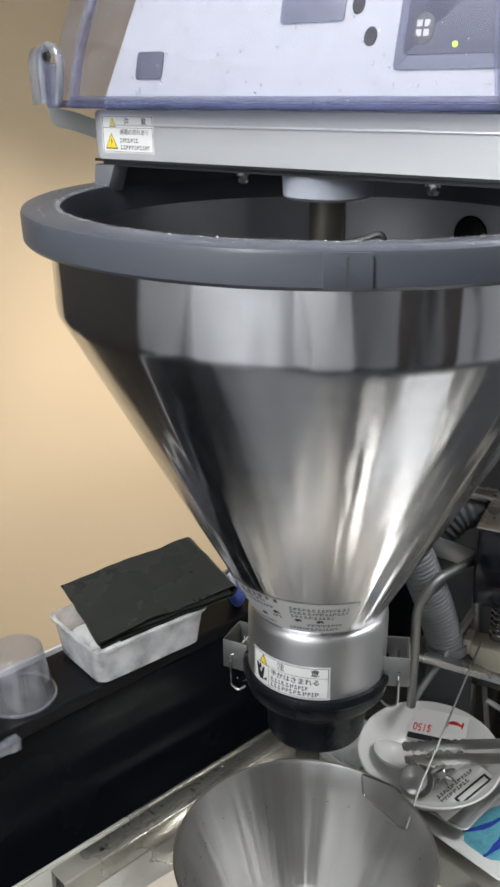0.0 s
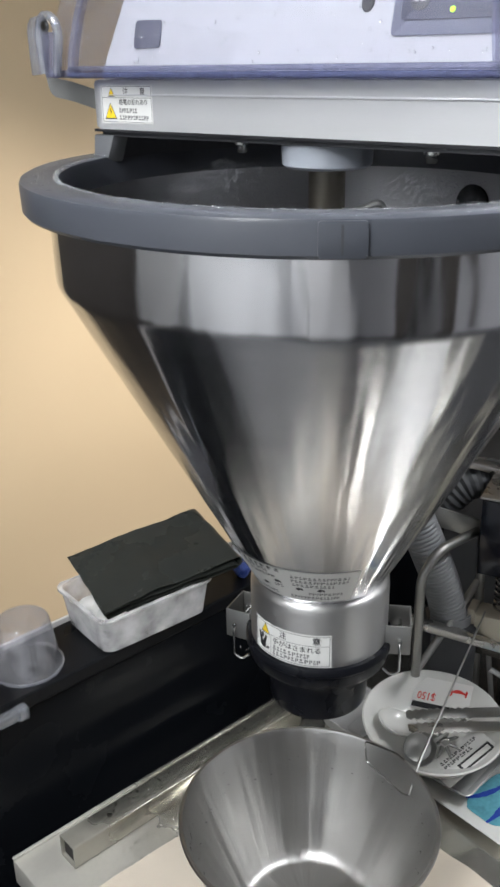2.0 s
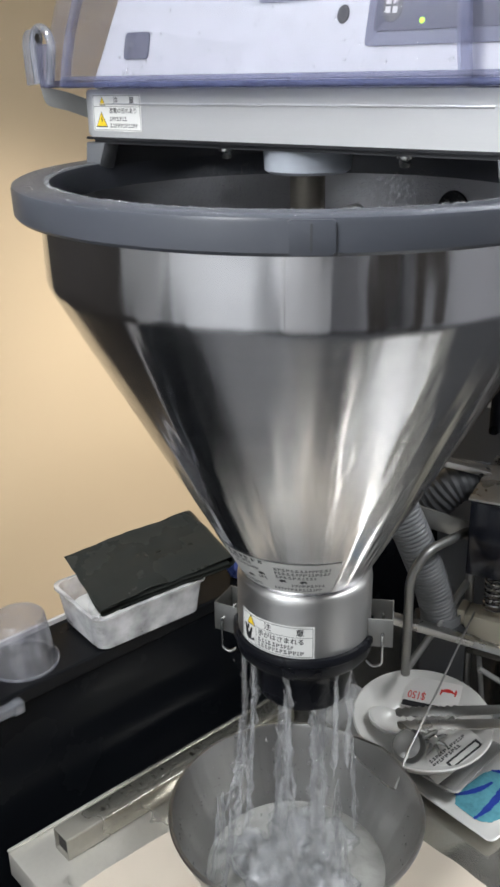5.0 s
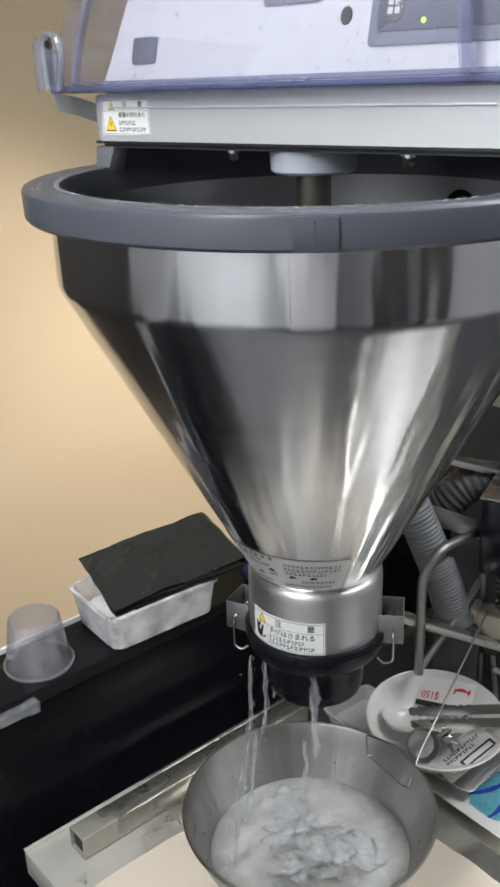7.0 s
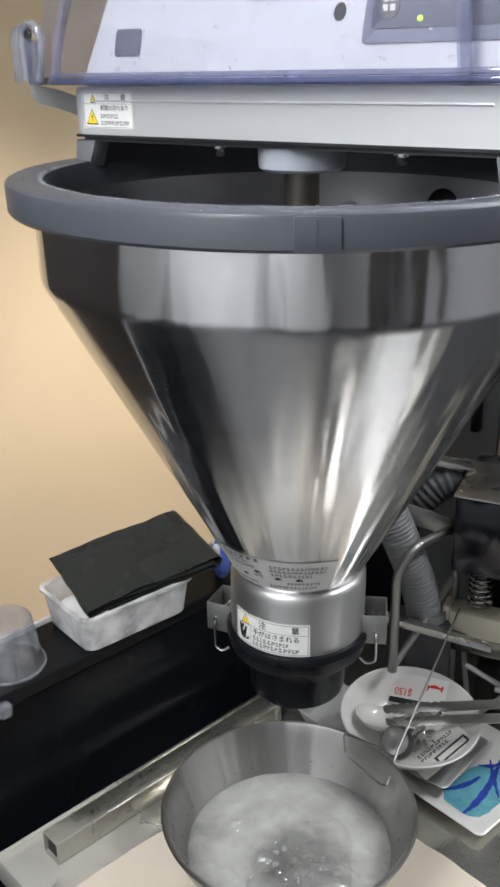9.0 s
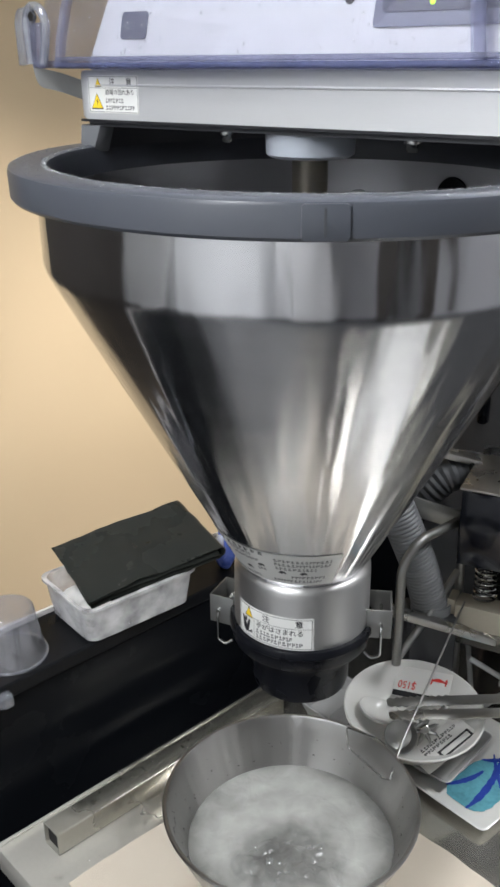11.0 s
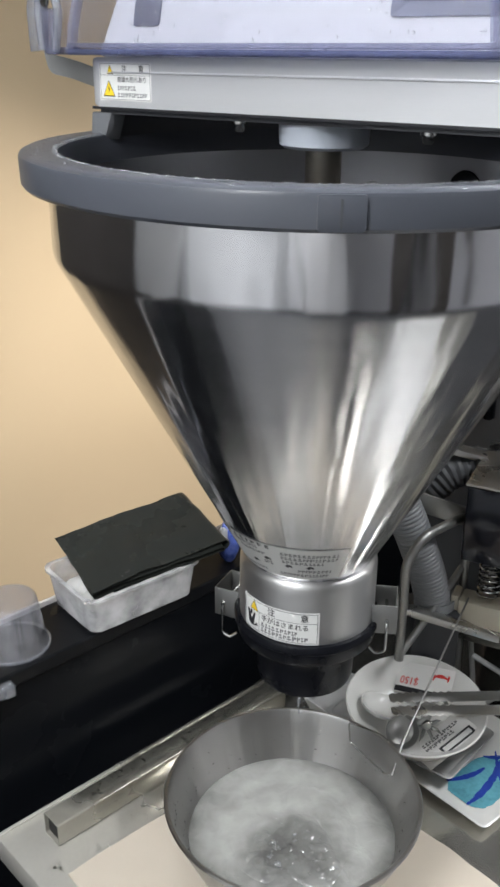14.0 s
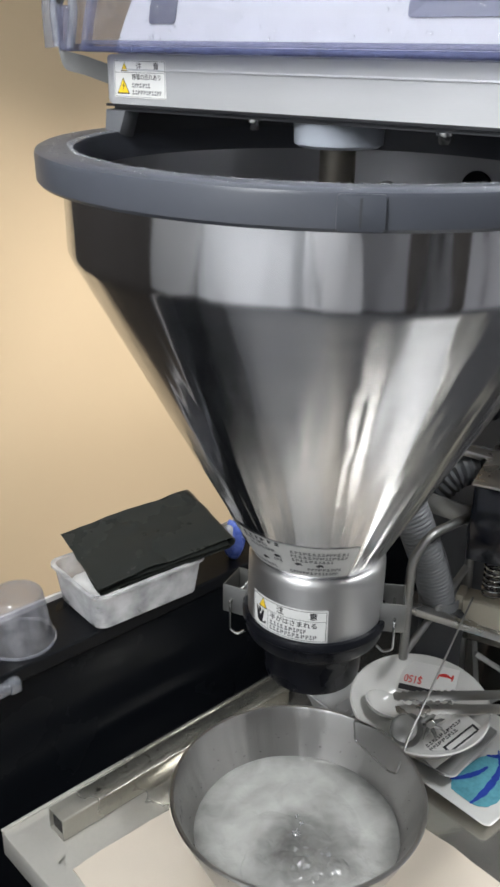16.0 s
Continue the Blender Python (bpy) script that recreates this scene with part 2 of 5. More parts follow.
def film(name, tint, gloss, rough=0.03, haze=0.0, haze_colour=(0.7, 0.7, 0.72), bscale=60.0):
    """Thin clear plastic or water film: see-through with a Fresnel shine, and a little haze."""
    m = bpy.data.materials.new(name)
    m.use_nodes = True
    nt = m.node_tree
    nt.nodes.clear()
    out = nt.nodes.new("ShaderNodeOutputMaterial")
    tr = nt.nodes.new("ShaderNodeBsdfTransparent")
    tr.inputs[0].default_value = (*tint, 1)
    gl = nt.nodes.new("ShaderNodeBsdfGlossy")
    gl.inputs["Roughness"].default_value = rough
    lw = nt.nodes.new("ShaderNodeLayerWeight")
    lw.inputs["Blend"].default_value = 0.5
    pw = nt.nodes.new("ShaderNodeMath")
    pw.operation = "POWER"
    pw.inputs[1].default_value = 3.5
    nt.links.new(lw.outputs["Facing"], pw.inputs[0])
    fr = nt.nodes.new("ShaderNodeMath")
    fr.operation = "MULTIPLY_ADD"
    fr.inputs[1].default_value, fr.inputs[2].default_value = 0.55, (gloss - 1.0) * 0.09
    nt.links.new(pw.outputs[0], fr.inputs[0])
    mx = nt.nodes.new("ShaderNodeMixShader")
    nt.links.new(fr.outputs[0], mx.inputs[0])
    base = tr.outputs[0]
    if haze:
        df = nt.nodes.new("ShaderNodeBsdfDiffuse")
        df.inputs[0].default_value = (*haze_colour, 1)
        co = nt.nodes.new("ShaderNodeTexCoord")
        no = nt.nodes.new("ShaderNodeTexNoise")
        no.inputs["Scale"].default_value, no.inputs["Detail"].default_value = bscale, 5
        nt.links.new(co.outputs["Object"], no.inputs["Vector"])
        mr = nt.nodes.new("ShaderNodeMapRange")
        mr.inputs["From Min"].default_value, mr.inputs["From Max"].default_value = 0.3, 0.7
        mr.inputs["To Min"].default_value, mr.inputs["To Max"].default_value = haze * 0.5, min(1.0, haze * 1.5)
        nt.links.new(no.outputs["Fac"], mr.inputs["Value"])
        hz = nt.nodes.new("ShaderNodeMixShader")
        nt.links.new(mr.outputs[0], hz.inputs[0])
        nt.links.new(tr.outputs[0], hz.inputs[1])
        nt.links.new(df.outputs[0], hz.inputs[2])
        base = hz.outputs[0]
    nt.links.new(base, mx.inputs[1])
    nt.links.new(gl.outputs[0], mx.inputs[2])
    nt.links.new(mx.outputs[0], out.inputs[0])
    return m


M_COVER = film("blue_tinted_polycarbonate", (0.955, 0.955, 0.975), 1.5, 0.04, 0.04, (0.6, 0.6, 0.68))
M_COVER_RIB = film("blue_tinted_rib", (0.68, 0.69, 0.80), 1.8, 0.08, 0.26, (0.30, 0.31, 0.42))
M_COVER_EDGE = film("blue_tinted_edge", (0.50, 0.53, 0.72), 1.6, 0.08, 0.35, (0.16, 0.18, 0.32))
M_CLEAR = film("clear_acrylic", (0.74, 0.755, 0.81), 2.4, 0.05, 0.20, (0.60, 0.62, 0.68), 80)
M_FROST = clear("frosted_box_plastic", (0.94, 0.94, 0.95), 0.25, 1.1, milk=0.50, milk_colour=(0.84, 0.84, 0.85), bscale=30)
M_CUP = film("clear_cup_plastic", (0.93, 0.93, 0.95), 1.8, 0.08, 0.085, (0.85, 0.85, 0.90))
M_WATER = material("cloudy_rinse_water", (0.29, 0.29, 0.277), 0.05, 0, 0.80, 11, 0.55, 42, 0.02, depth=0.005)
M_FOAM = film("frothing_water", (0.94, 0.95, 0.96), 1.4, 0.25, 0.17, (0.80, 0.80, 0.81), 110)
M_STREAM = film("falling_water", (0.96, 0.965, 0.97), 1.9, 0.12, 0.13, (0.86, 0.86, 0.87), 150)
M_DROP = film("water_drop", (0.95, 0.96, 0.97), 2.2, 0.04, 0.09, (0.85, 0.86, 0.88))
M_SPRAY = film("fine_spray", (0.98, 0.98, 1.0), 1.0, 0.3, 0.09, (0.8, 0.82, 0.85), 60)
M_BEAD = clear("water_bead", (1.0, 1.0, 1.0), 0.01, 1.33)


def glow(name, colour, strength):
    m = bpy.data.materials.new(name)
    m.use_nodes = True
    b = m.node_tree.nodes["Principled BSDF"]
    b.inputs["Base Color"].default_value = (*colour, 1)
    b.inputs["Emission Color"].default_value = (*colour, 1)
    b.inputs["Emission Strength"].default_value = strength
    return m


M_LAMP = glow("lamp_diffuser", (1.0, 0.97, 0.92), 6.0)
M_LED = glow("green_indicator", (0.45, 0.9, 0.05), 2.0)


# ---- mesh helpers ----
def part(name, bm, mat, parent=None, label="", smooth=True, m=None, sharp=35):
    me = bpy.data.meshes.new(name)
    bmesh.ops.recalc_face_normals(bm, faces=bm.faces[:])
    bm.to_mesh(me)
    bm.free()
    me.materials.append(mat)
    if smooth:
        for p in me.polygons:
            p.use_smooth = True
        me.set_sharp_from_angle(angle=radians(sharp))
    ob = new(name, me)
    if parent:
        ob.parent = parent
    if m is not None:
        ob.matrix_basis = m
    if label:
        ob["label"] = label
    return ob


def thing(name, m, label, category, group="", kind=""):
    ob = new(name)
    ob.empty_display_size = 0.05
    ob.matrix_basis = m
    return tagged(ob, label, category, group, kind)


def add_box(bm, x0, x1, y0, y1, z0, z1, bevel=0.0, seg=2, m=None):
    vs = [bm.verts.new((x, y, z)) for x in (x0, x1) for y in (y0, y1) for z in (z0, z1)]
    fs = [bm.faces.new([vs[i] for i in f]) for f in ((0, 1, 3, 2), (4, 6, 7, 5), (0, 4, 5, 1), (2, 3, 7, 6), (0, 2, 6, 4), (1, 5, 7, 3))]
    if bevel:
        es = list({e for f in fs for e in f.edges})
        r = bmesh.ops.bevel(bm, geom=es, offset=bevel, segments=seg, affect="EDGES", profile=0.5)
        vs = list({v for f in r["faces"] for v in f.verts} | {v for v in vs if v.is_valid})
    if m is not None:
        bmesh.ops.transform(bm, matrix=m, verts=[v for v in vs if v.is_valid])
    return bm


def box(x0, x1, y0, y1, z0, z1, bevel=0.0, seg=2, m=None):
    return add_box(bmesh.new(), x0, x1, y0, y1, z0, z1, bevel, seg, m)


def lathe(prof, seg=96, a0=0.0, a1=360.0, close=False, bm=None, wobble=None):
    """Turns a profile of (radius, height) about z; close joins the profile's end to its start."""
    bm = bm or bmesh.new()
    full = abs(a1 - a0) >= 359.9
    n = seg if full else seg + 1
    rings = []
    for i in range(n):
        a = radians(a0 + (a1 - a0) * i / seg)
        rings.append([bm.verts.new((r * math.cos(a), r * math.sin(a), z + (wobble(a, r) if wobble else 0))) for r, z in prof])
    k = len(prof)
    for i in range(seg):
        p, q = rings[i], rings[(i + 1) % n]
        for j in range(k if close else k - 1):
            f = [p[j], q[j], q[(j + 1) % k], p[(j + 1) % k]]
            try:
                bm.faces.new(f)
            except ValueError:
                pass
    if not full and close:
        bm.faces.new(rings[0])
        bm.faces.new(rings[-1])
    bmesh.ops.remove_doubles(bm, verts=bm.verts[:], dist=1e-6)
    return bm


def tube(pts, r, seg=10, bm=None, radii=None):
    bm = bm or bmesh.new()
    pts = [Vector(p) for p in pts]
    rings, up = [], None
    for i, p in enumerate(pts):
        d = (pts[min(i + 1, len(pts) - 1)] - pts[max(i - 1, 0)]).normalized()
        if up is None:
            up = d.orthogonal().normalized()
        up = (up - d * up.dot(d)).normalized()
        side = d.cross(up)
        rr = radii[i] if radii else r
        rings.append([bm.verts.new(p + rr * (up * math.cos(2 * math.pi * k / seg) + side * math.sin(2 * math.pi * k / seg))) for k in range(seg)])
    for a, b in zip(rings, rings[1:]):
        for k in range(seg):
            bm.faces.new((a[k], a[(k + 1) % seg], b[(k + 1) % seg], b[k]))
    bm.faces.new(rings[0][::-1])
    bm.faces.new(rings[-1])
    return bm


def bend(pts, r, n=6):
    """Rounds the inner corners of a path."""
    pts = [Vector(p) for p in pts]
    out = [pts[0]]
    for a, b, c in zip(pts, pts[1:], pts[2:]):
        p, q = b + (a - b).normalized() * r, b + (c - b).normalized() * r
        for i in range(n + 1):
            t = i / n
            out.append((1 - t) ** 2 * p + 2 * t * (1 - t) * b + t * t * q)
    return out + [pts[-1]]


def plate(outline, z0, z1, bevel=0.0, bm=None):
    """A flat piece with that outline (x, y), from z0 to z1."""
    bm = bm or bmesh.new()
    lo = [bm.verts.new((x, y, z0)) for x, y in outline]
    hi = [bm.verts.new((x, y, z1)) for x, y in outline]
    fs = [bm.faces.new(lo[::-1]), bm.faces.new(hi)]
    n = len(lo)
    fs += [bm.faces.new((lo[i], lo[(i + 1) % n], hi[(i + 1) % n], hi[i])) for i in range(n)]
    if bevel:
        bmesh.ops.bevel(bm, geom=list({e for f in fs for e in f.edges}), offset=bevel, segments=2, affect="EDGES", profile=0.5)
    return bm


def rounded(x0, x1, y0, y1, r, n=5):
    out = []
    for cx, cy, a in ((x1 - r, y1 - r, 0), (x0 + r, y1 - r, 90), (x0 + r, y0 + r, 180), (x1 - r, y0 + r, 270)):
        out += [(cx + r * math.cos(radians(a + 90 * i / n)), cy + r * math.sin(radians(a + 90 * i / n))) for i in range(n + 1)]
    return out


def writing(text, size, align="LEFT"):
    """The built-in font's letters as a flat bmesh in the x-y plane."""
    cu = bpy.data.curves.new("letters", "FONT")
    cu.body, cu.size, cu.align_x, cu.align_y, cu.extrude = text, size, align, "CENTER", 0.0
    cu.resolution_u = 3
    cu.offset = size * 0.012
    ob = new("letters", cu)
    dg = bpy.context.evaluated_depsgraph_get()
    me = bpy.data.meshes.new_from_object(ob.evaluated_get(dg))
    bm = bmesh.new()
    bm.from_mesh(me)
    bpy.data.objects.remove(ob)
    bpy.data.curves.remove(cu)
    bpy.data.meshes.remove(me)
    return bm


def moved(bm, m):
    bmesh.ops.transform(bm, matrix=m, verts=bm.verts[:])
    return bm


def joined(bms):
    out = bmesh.new()
    for b in bms:
        me = bpy.data.meshes.new("tmp")
        b.to_mesh(me)
        b.free()
        out.from_mesh(me)
        bpy.data.meshes.remove(me)
    return out


def structure(name, bm, mat, label, category, m=None, smooth=False):
    return tagged(part(name, bm, mat, None, "", smooth, m), label, category, "", "structure")


# ---- the room: x runs along the counter wall, y away into it ----
W = pose(0, 0, 0, 0, 0, WALL_TURN)
LEDGE_TOP = LIFT - 0.67
structure("floor", box(-2.6, 2.4, -2.6, 1.50, -0.05, 0), M_FLOOR, "grey sheet floor of a small kitchen", "floor", W)
structure("ceiling", box(-2.6, 2.4, -2.6, 1.60, CEIL, CEIL + 0.1), M_CEIL, "off-white board ceiling", "ceiling", W)
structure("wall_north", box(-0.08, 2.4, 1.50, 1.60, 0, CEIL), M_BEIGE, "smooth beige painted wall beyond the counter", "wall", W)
# unseen dark stretch, added so the collar's left side mirrors something dark
structure("added_dark_wall", box(-2.6, -0.08, 1.49, 1.60, 0, CEIL), M_DARKWOOD, "unseen dark wall stretch added to darken the hopper's left reflection", "wall", W)
structure("wall_east", box(2.3, 2.4, -2.6, 1.50, 0, CEIL), M_WALLWHITE, "white panelled kitchen wall", "wall", W)
structure("wall_west", box(-2.6, -2.5, -2.6, 1.50, 0, CEIL), M_WALLWHITE, "white panelled side wall", "wall", W)
structure("wall_south", box(-2.5, 2.3, -2.6, -2.5, 0, CEIL), M_WALLGREY, "grey kitchen wall behind the work aisle", "wall", W)
structure("counter_wall", box(-2.5, 2.3, 0.362, 0.468, 0, LEDGE_TOP - 0.022, 0.002), M_BLACKWALL, "glossy black laminate half wall behind the table", "wall", W)
structure("counter_ledge", box(-2.5, 2.3, 0.357, 0.466, LEDGE_TOP - 0.022, LEDGE_TOP, 0.003), M_LEDGE, "black ledge on top of the half wall", "ledge", W)
structure("trim", box(-2.5, 2.3, 0.4665, 0.4718, LEDGE_TOP - 0.01, LEDGE_TOP + 0.006, 0.001), M_TRIMWHITE, "thin white trim along the ledge", "trim", W)


def troffer(x, y, turn):
    t = thing("ceiling_light", pose(x, y, CEIL, 0, 0, turn), "white fluorescent ceiling light with a glowing diffuser", "ceiling light", "ceiling lights")
    bm = box(-0.62, 0.62, -0.15, -0.115, -0.05, 0.0, 0.003)
    add_box(bm, -0.62, 0.62, 0.115, 0.15, -0.05, 0.0, 0.003)
    add_box(bm, -0.62, -0.58, -0.115, 0.115, -0.05, 0.0, 0.003)
    add_box(bm, 0.58, 0.62, -0.115, 0.115, -0.05, 0.0, 0.003)
    part("frame", bm, M_TRIMWHITE, t)
    part("diffuser", box(-0.58, 0.58, -0.115, 0.115, -0.03, -0.02), M_LAMP, t, "glowing diffuser")


for lx, ly, turn in TROFFERS:
    troffer(lx, ly, turn)


# round fittings for the added spots that brighten the beige wall
for lx, ly in WALL_FILL_SPOTS:
    t = thing("wall_fill_spot", pose(lx, ly, CEIL), "small round ceiling spot, added unseen to brighten the beige wall", "downlight", "downlights")
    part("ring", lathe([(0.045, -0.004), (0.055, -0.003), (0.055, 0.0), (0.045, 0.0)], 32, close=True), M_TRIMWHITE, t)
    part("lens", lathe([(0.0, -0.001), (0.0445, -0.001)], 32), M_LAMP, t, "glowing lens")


# stainless work table with a turned-up back edge
table = thing("work_table", W @ pose(0.5, 0.05, 0), "stainless steel kitchen work table, wet in places", "table")
part("tabletop", box(-0.725, 0.14, -0.29, 0.272, TABLE - 0.04, TABLE, 0.004), M_STEEL_TABLE, table, "wet stainless top")
part("back_edge", box(-0.725, 0.14, 0.2665, 0.2715, TABLE + 0.0005, TABLE + 0.004, 0.001), M_STEEL_TABLE, table)
for lx in (-0.68, 0.09):
    for ly in (-0.25, 0.22):
        part("leg", tube([(lx, ly, 0.0), (lx, ly, TABLE - 0.04)], 0.019, 14), M_STEEL_DULL, table)
part("under_shelf", box(-0.70, 0.11, -0.27, 0.24, 0.22, 0.245, 0.003), M_STEEL_DULL, table)
# unseen counter and white board, added as bright things for the cone to mirror
counter = thing("reflector_counter", W @ pose(-0.06, -0.245, 0), "unseen steel counter by the work table, added to brighten the cone's reflection", "counter")
part("worktop", box(0.0, 0.46, -0.60, 0.0, TABLE - 0.04, TABLE, 0.004), M_STEEL_TABLE, counter)
part("cabinet_body", box(0.01, 0.45, -0.59, -0.02, 0.08, TABLE - 0.041, 0.004), M_STEEL_DULL, counter)
part("plinth", box(0.03, 0.43, -0.56, -0.05, 0.0, 0.079), M_BLACK, counter)
board = thing("reflector_board", W @ pose(0.13, -0.45, TABLE + 0.0005), "unseen white board on the added counter, to brighten the cone's reflection", "cutting board")
part("slab", box(-0.15, 0.15, -0.19, 0.19, 0.0, 0.02, 0.004), M_CERAMIC, board)


# ---- the rice washer ----
washer = thing("rice_washer", pose(0, 0, LIFT), "stainless rice washing machine with a funnel hopper and clear lid", "rice washer")
T = 0.002
hop_prof = [(0.2300, -0.028), (0.2300, -0.0855), (0.2296, -0.0895), (0.2284, -0.0930), (0.2266, -0.0965), (0.0668, -0.3915), (0.0640, -0.3950), (0.0640, -0.404), (0.0615, -0.404), (0.0615, -0.394), (0.2253, -0.0935), (0.2276, -0.089), (0.2276, -0.028)]
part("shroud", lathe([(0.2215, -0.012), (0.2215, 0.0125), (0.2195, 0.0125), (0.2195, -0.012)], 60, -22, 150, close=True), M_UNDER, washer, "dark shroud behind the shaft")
hopper = part("hopper", lathe(hop_prof, 160, close=True), M_STEEL_HOPPER, washer, "brushed stainless cone with a straight collar")
ring_prof = [(0.2490, -0.0335), (0.2510, -0.031), (0.2515, -0.012), (0.2505, -0.0092), (0.2475, -0.0078), (0.2235, -0.0078), (0.2205, -0.0090), (0.2195, -0.012), (0.2195, -0.0335)]
rim = part("rim", lathe(ring_prof, 160, close=True), M_RIM, washer, "thick grey plastic ring")
ta = radians(-91.8)
tm = Matrix.Rotation(ta, 4, "Z") @ Matrix.Translation((0.2512, 0, -0.021)) @ Matrix.Rotation(radians(90), 4, "Z") @ Matrix.Rotation(radians(90), 4, "X")
tab = part("latch_tab", moved(plate(rounded(-0.0150, 0.0150, -0.011, 0.0112, 0.002), -0.001, 0.0012, 0.0006), tm), M_RIM, rim, "moulded tab on the ring")
part("slot", moved(plate(rounded(-0.0012, 0.0004, -0.009, 0.009, 0.0006), 0.0012, 0.0015), tm), M_UNDER, tab)
# overflow hole in the far side of the collar: a black disc paints its dark hollow
am = math.atan2(0.16, 0.159)
gm = Matrix.Rotation(am, 4, "Z") @ Matrix.Translation((0.2260, 0, -0.066)) @ Matrix.Rotation(radians(-90), 4, "Y")
# skin of darker steel that paints the head's shade onto the hopper's inside
part("shade_liner", lathe([(0.2270, -0.030), (0.2270, -0.089), (0.2248, -0.0940), (0.0612, -0.3935)], 128), M_STEEL_SHADED, hopper, "smooth wet inside, its steel darkened for the shade under the head")
part("port", moved(lathe([(0.0, 0.0006), (0.017, 0.0006), (0.0185, 0.0016), (0.0195, 0.0)], 32), gm), M_BLACK, hopper, "round port, its shaded hollow painted as a black disc")

neck = part("neck", lathe([(0.0640, -0.3962), (0.0664, -0.3970), (0.0682, -0.3990), (0.0691, -0.4025), (0.0694, -0.4080), (0.0694, -0.4655), (0.0670, -0.4655), (0.0670, -0.405), (0.0640, -0.402)], 96, close=True), M_STEEL_NECK, washer, "stainless neck")
collar = part("collar", lathe([(0.0660, -0.4640), (0.0735, -0.4640), (0.0750, -0.4662), (0.0750, -0.4720), (0.0725, -0.4745), (0.0715, -0.4850), (0.0700, -0.4885), (0.0600, -0.4935), (0.0560, -0.4960), (0.0480, -0.4960), (0.0480, -0.4640)], 96, close=True), M_BLACK, washer, "black rubber collar")
part("outlet", lathe([(0.0550, -0.4940), (0.0515, -0.5000), (0.0510, -0.5120), (0.0505, -0.5370), (0.0492, -0.5420), (0.0455, -0.5446), (0.0390, -0.5450), (0.0370, -0.5420), (0.0370, -0.4940)], 80, close=True), M_BLACK, collar, "black outlet nozzle")
part("valve_cone", lathe([(0.0, -0.512), (0.020, -0.520), (0.0355, -0.534), (0.0355, -0.538), (0.0, -0.5385)], 48), M_BLACK, collar)


def clamp(angle, side, dz, dr):
    m = Matrix.Rotation(radians(angle), 4, "Z") @ Matrix.Translation((dr, 0.0, -0.452 + dz))
    bm = bmesh.new()
    # folded sheet: two cheeks, outer face and a foot on the neck
    add_box(bm, 0.0690, 0.0965, -0.0195, -0.0180, -0.033, 0.000, 0.0006)
    add_box(bm, 0.0690, 0.0965, 0.0180, 0.0195, -0.033, 0.000, 0.0006)
    add_box(bm, 0.0950, 0.0965, -0.0180, 0.0180, -0.033, 0.000, 0.0006)
    add_box(bm, 0.0662, 0.0700, -0.0180, 0.0180, -0.035, 0.006, 0.0006)
    c = part("clamp", bm, M_STEEL_DULL, washer, "folded stainless clamp bracket", m=m)
    w = tube(bend([(0.086, side * 0.0200, -0.018), (0.086, side * 0.0225, -0.021), (0.086, side * 0.0225, -0.052), (0.077, side * 0.022, -0.056), (0.070, side * 0.020, -0.050)], 0.004), 0.0015, 8)
    w2 = tube([(0.086, -0.0225, -0.017), (0.086, 0.0225, -0.017)], 0.0018, 8)
    part("wire_hook", joined([w, w2]), M_CHROME, c, "bent wire hook")


clamp(154, 1, -0.005, 0.001)
clamp(-8, -1, 0.008, -0.004)

# stirring shaft and arm inside
part("shaft", lathe([(0.0, -0.20), (0.0155, -0.20), (0.0155, 0.012), (0.0, 0.012)], 40), M_SHAFT, washer, "polished stirring shaft")
part("shaft_boss", lathe([(0.0155, -0.0085), (0.034, -0.0085), (0.0375, -0.006), (0.0385, 0.012), (0.0, 0.012)], 48), M_NYLON, washer, "white nylon bearing boss")
part("stirring_arm", tube(bend([(0.01, 0, -0.050), (0.030, -0.004, -0.043), (0.046, -0.006, -0.036), (0.051, -0.006, -0.060), (0.060, 0, -0.12)], 0.008), 0.0032, 10), M_STEEL_DULL, washer, "bent stirring rod")

# support arm to the wall behind
part("support_arm", box(-0.05, 0.05, 0.19, 0.56, -0.17, -0.11, 0.004), M_STEEL_DULL, washer)
part("support_column", box(-0.045, 0.045, 0.47, 0.55, LEDGE_TOP - LIFT, -0.1705, 0.004), M_STEEL_DULL, washer)

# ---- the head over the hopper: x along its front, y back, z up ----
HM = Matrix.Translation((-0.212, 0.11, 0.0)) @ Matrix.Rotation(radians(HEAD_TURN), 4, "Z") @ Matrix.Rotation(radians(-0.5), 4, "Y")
HW, HD = 0.500, 0.30
bm = bmesh.new()
out = rounded(0.0, HW, 0.0, HD, 0.012)
plate(out, 0.0155, 0.058, 0.0035, bm)
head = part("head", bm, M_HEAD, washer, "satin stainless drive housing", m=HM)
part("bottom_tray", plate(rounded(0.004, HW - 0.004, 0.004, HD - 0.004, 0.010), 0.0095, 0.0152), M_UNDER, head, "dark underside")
part("bottom_seam", box(0.004, HW - 0.004, -0.0006, 0.003, 0.0135, 0.0158), M_INK, head)
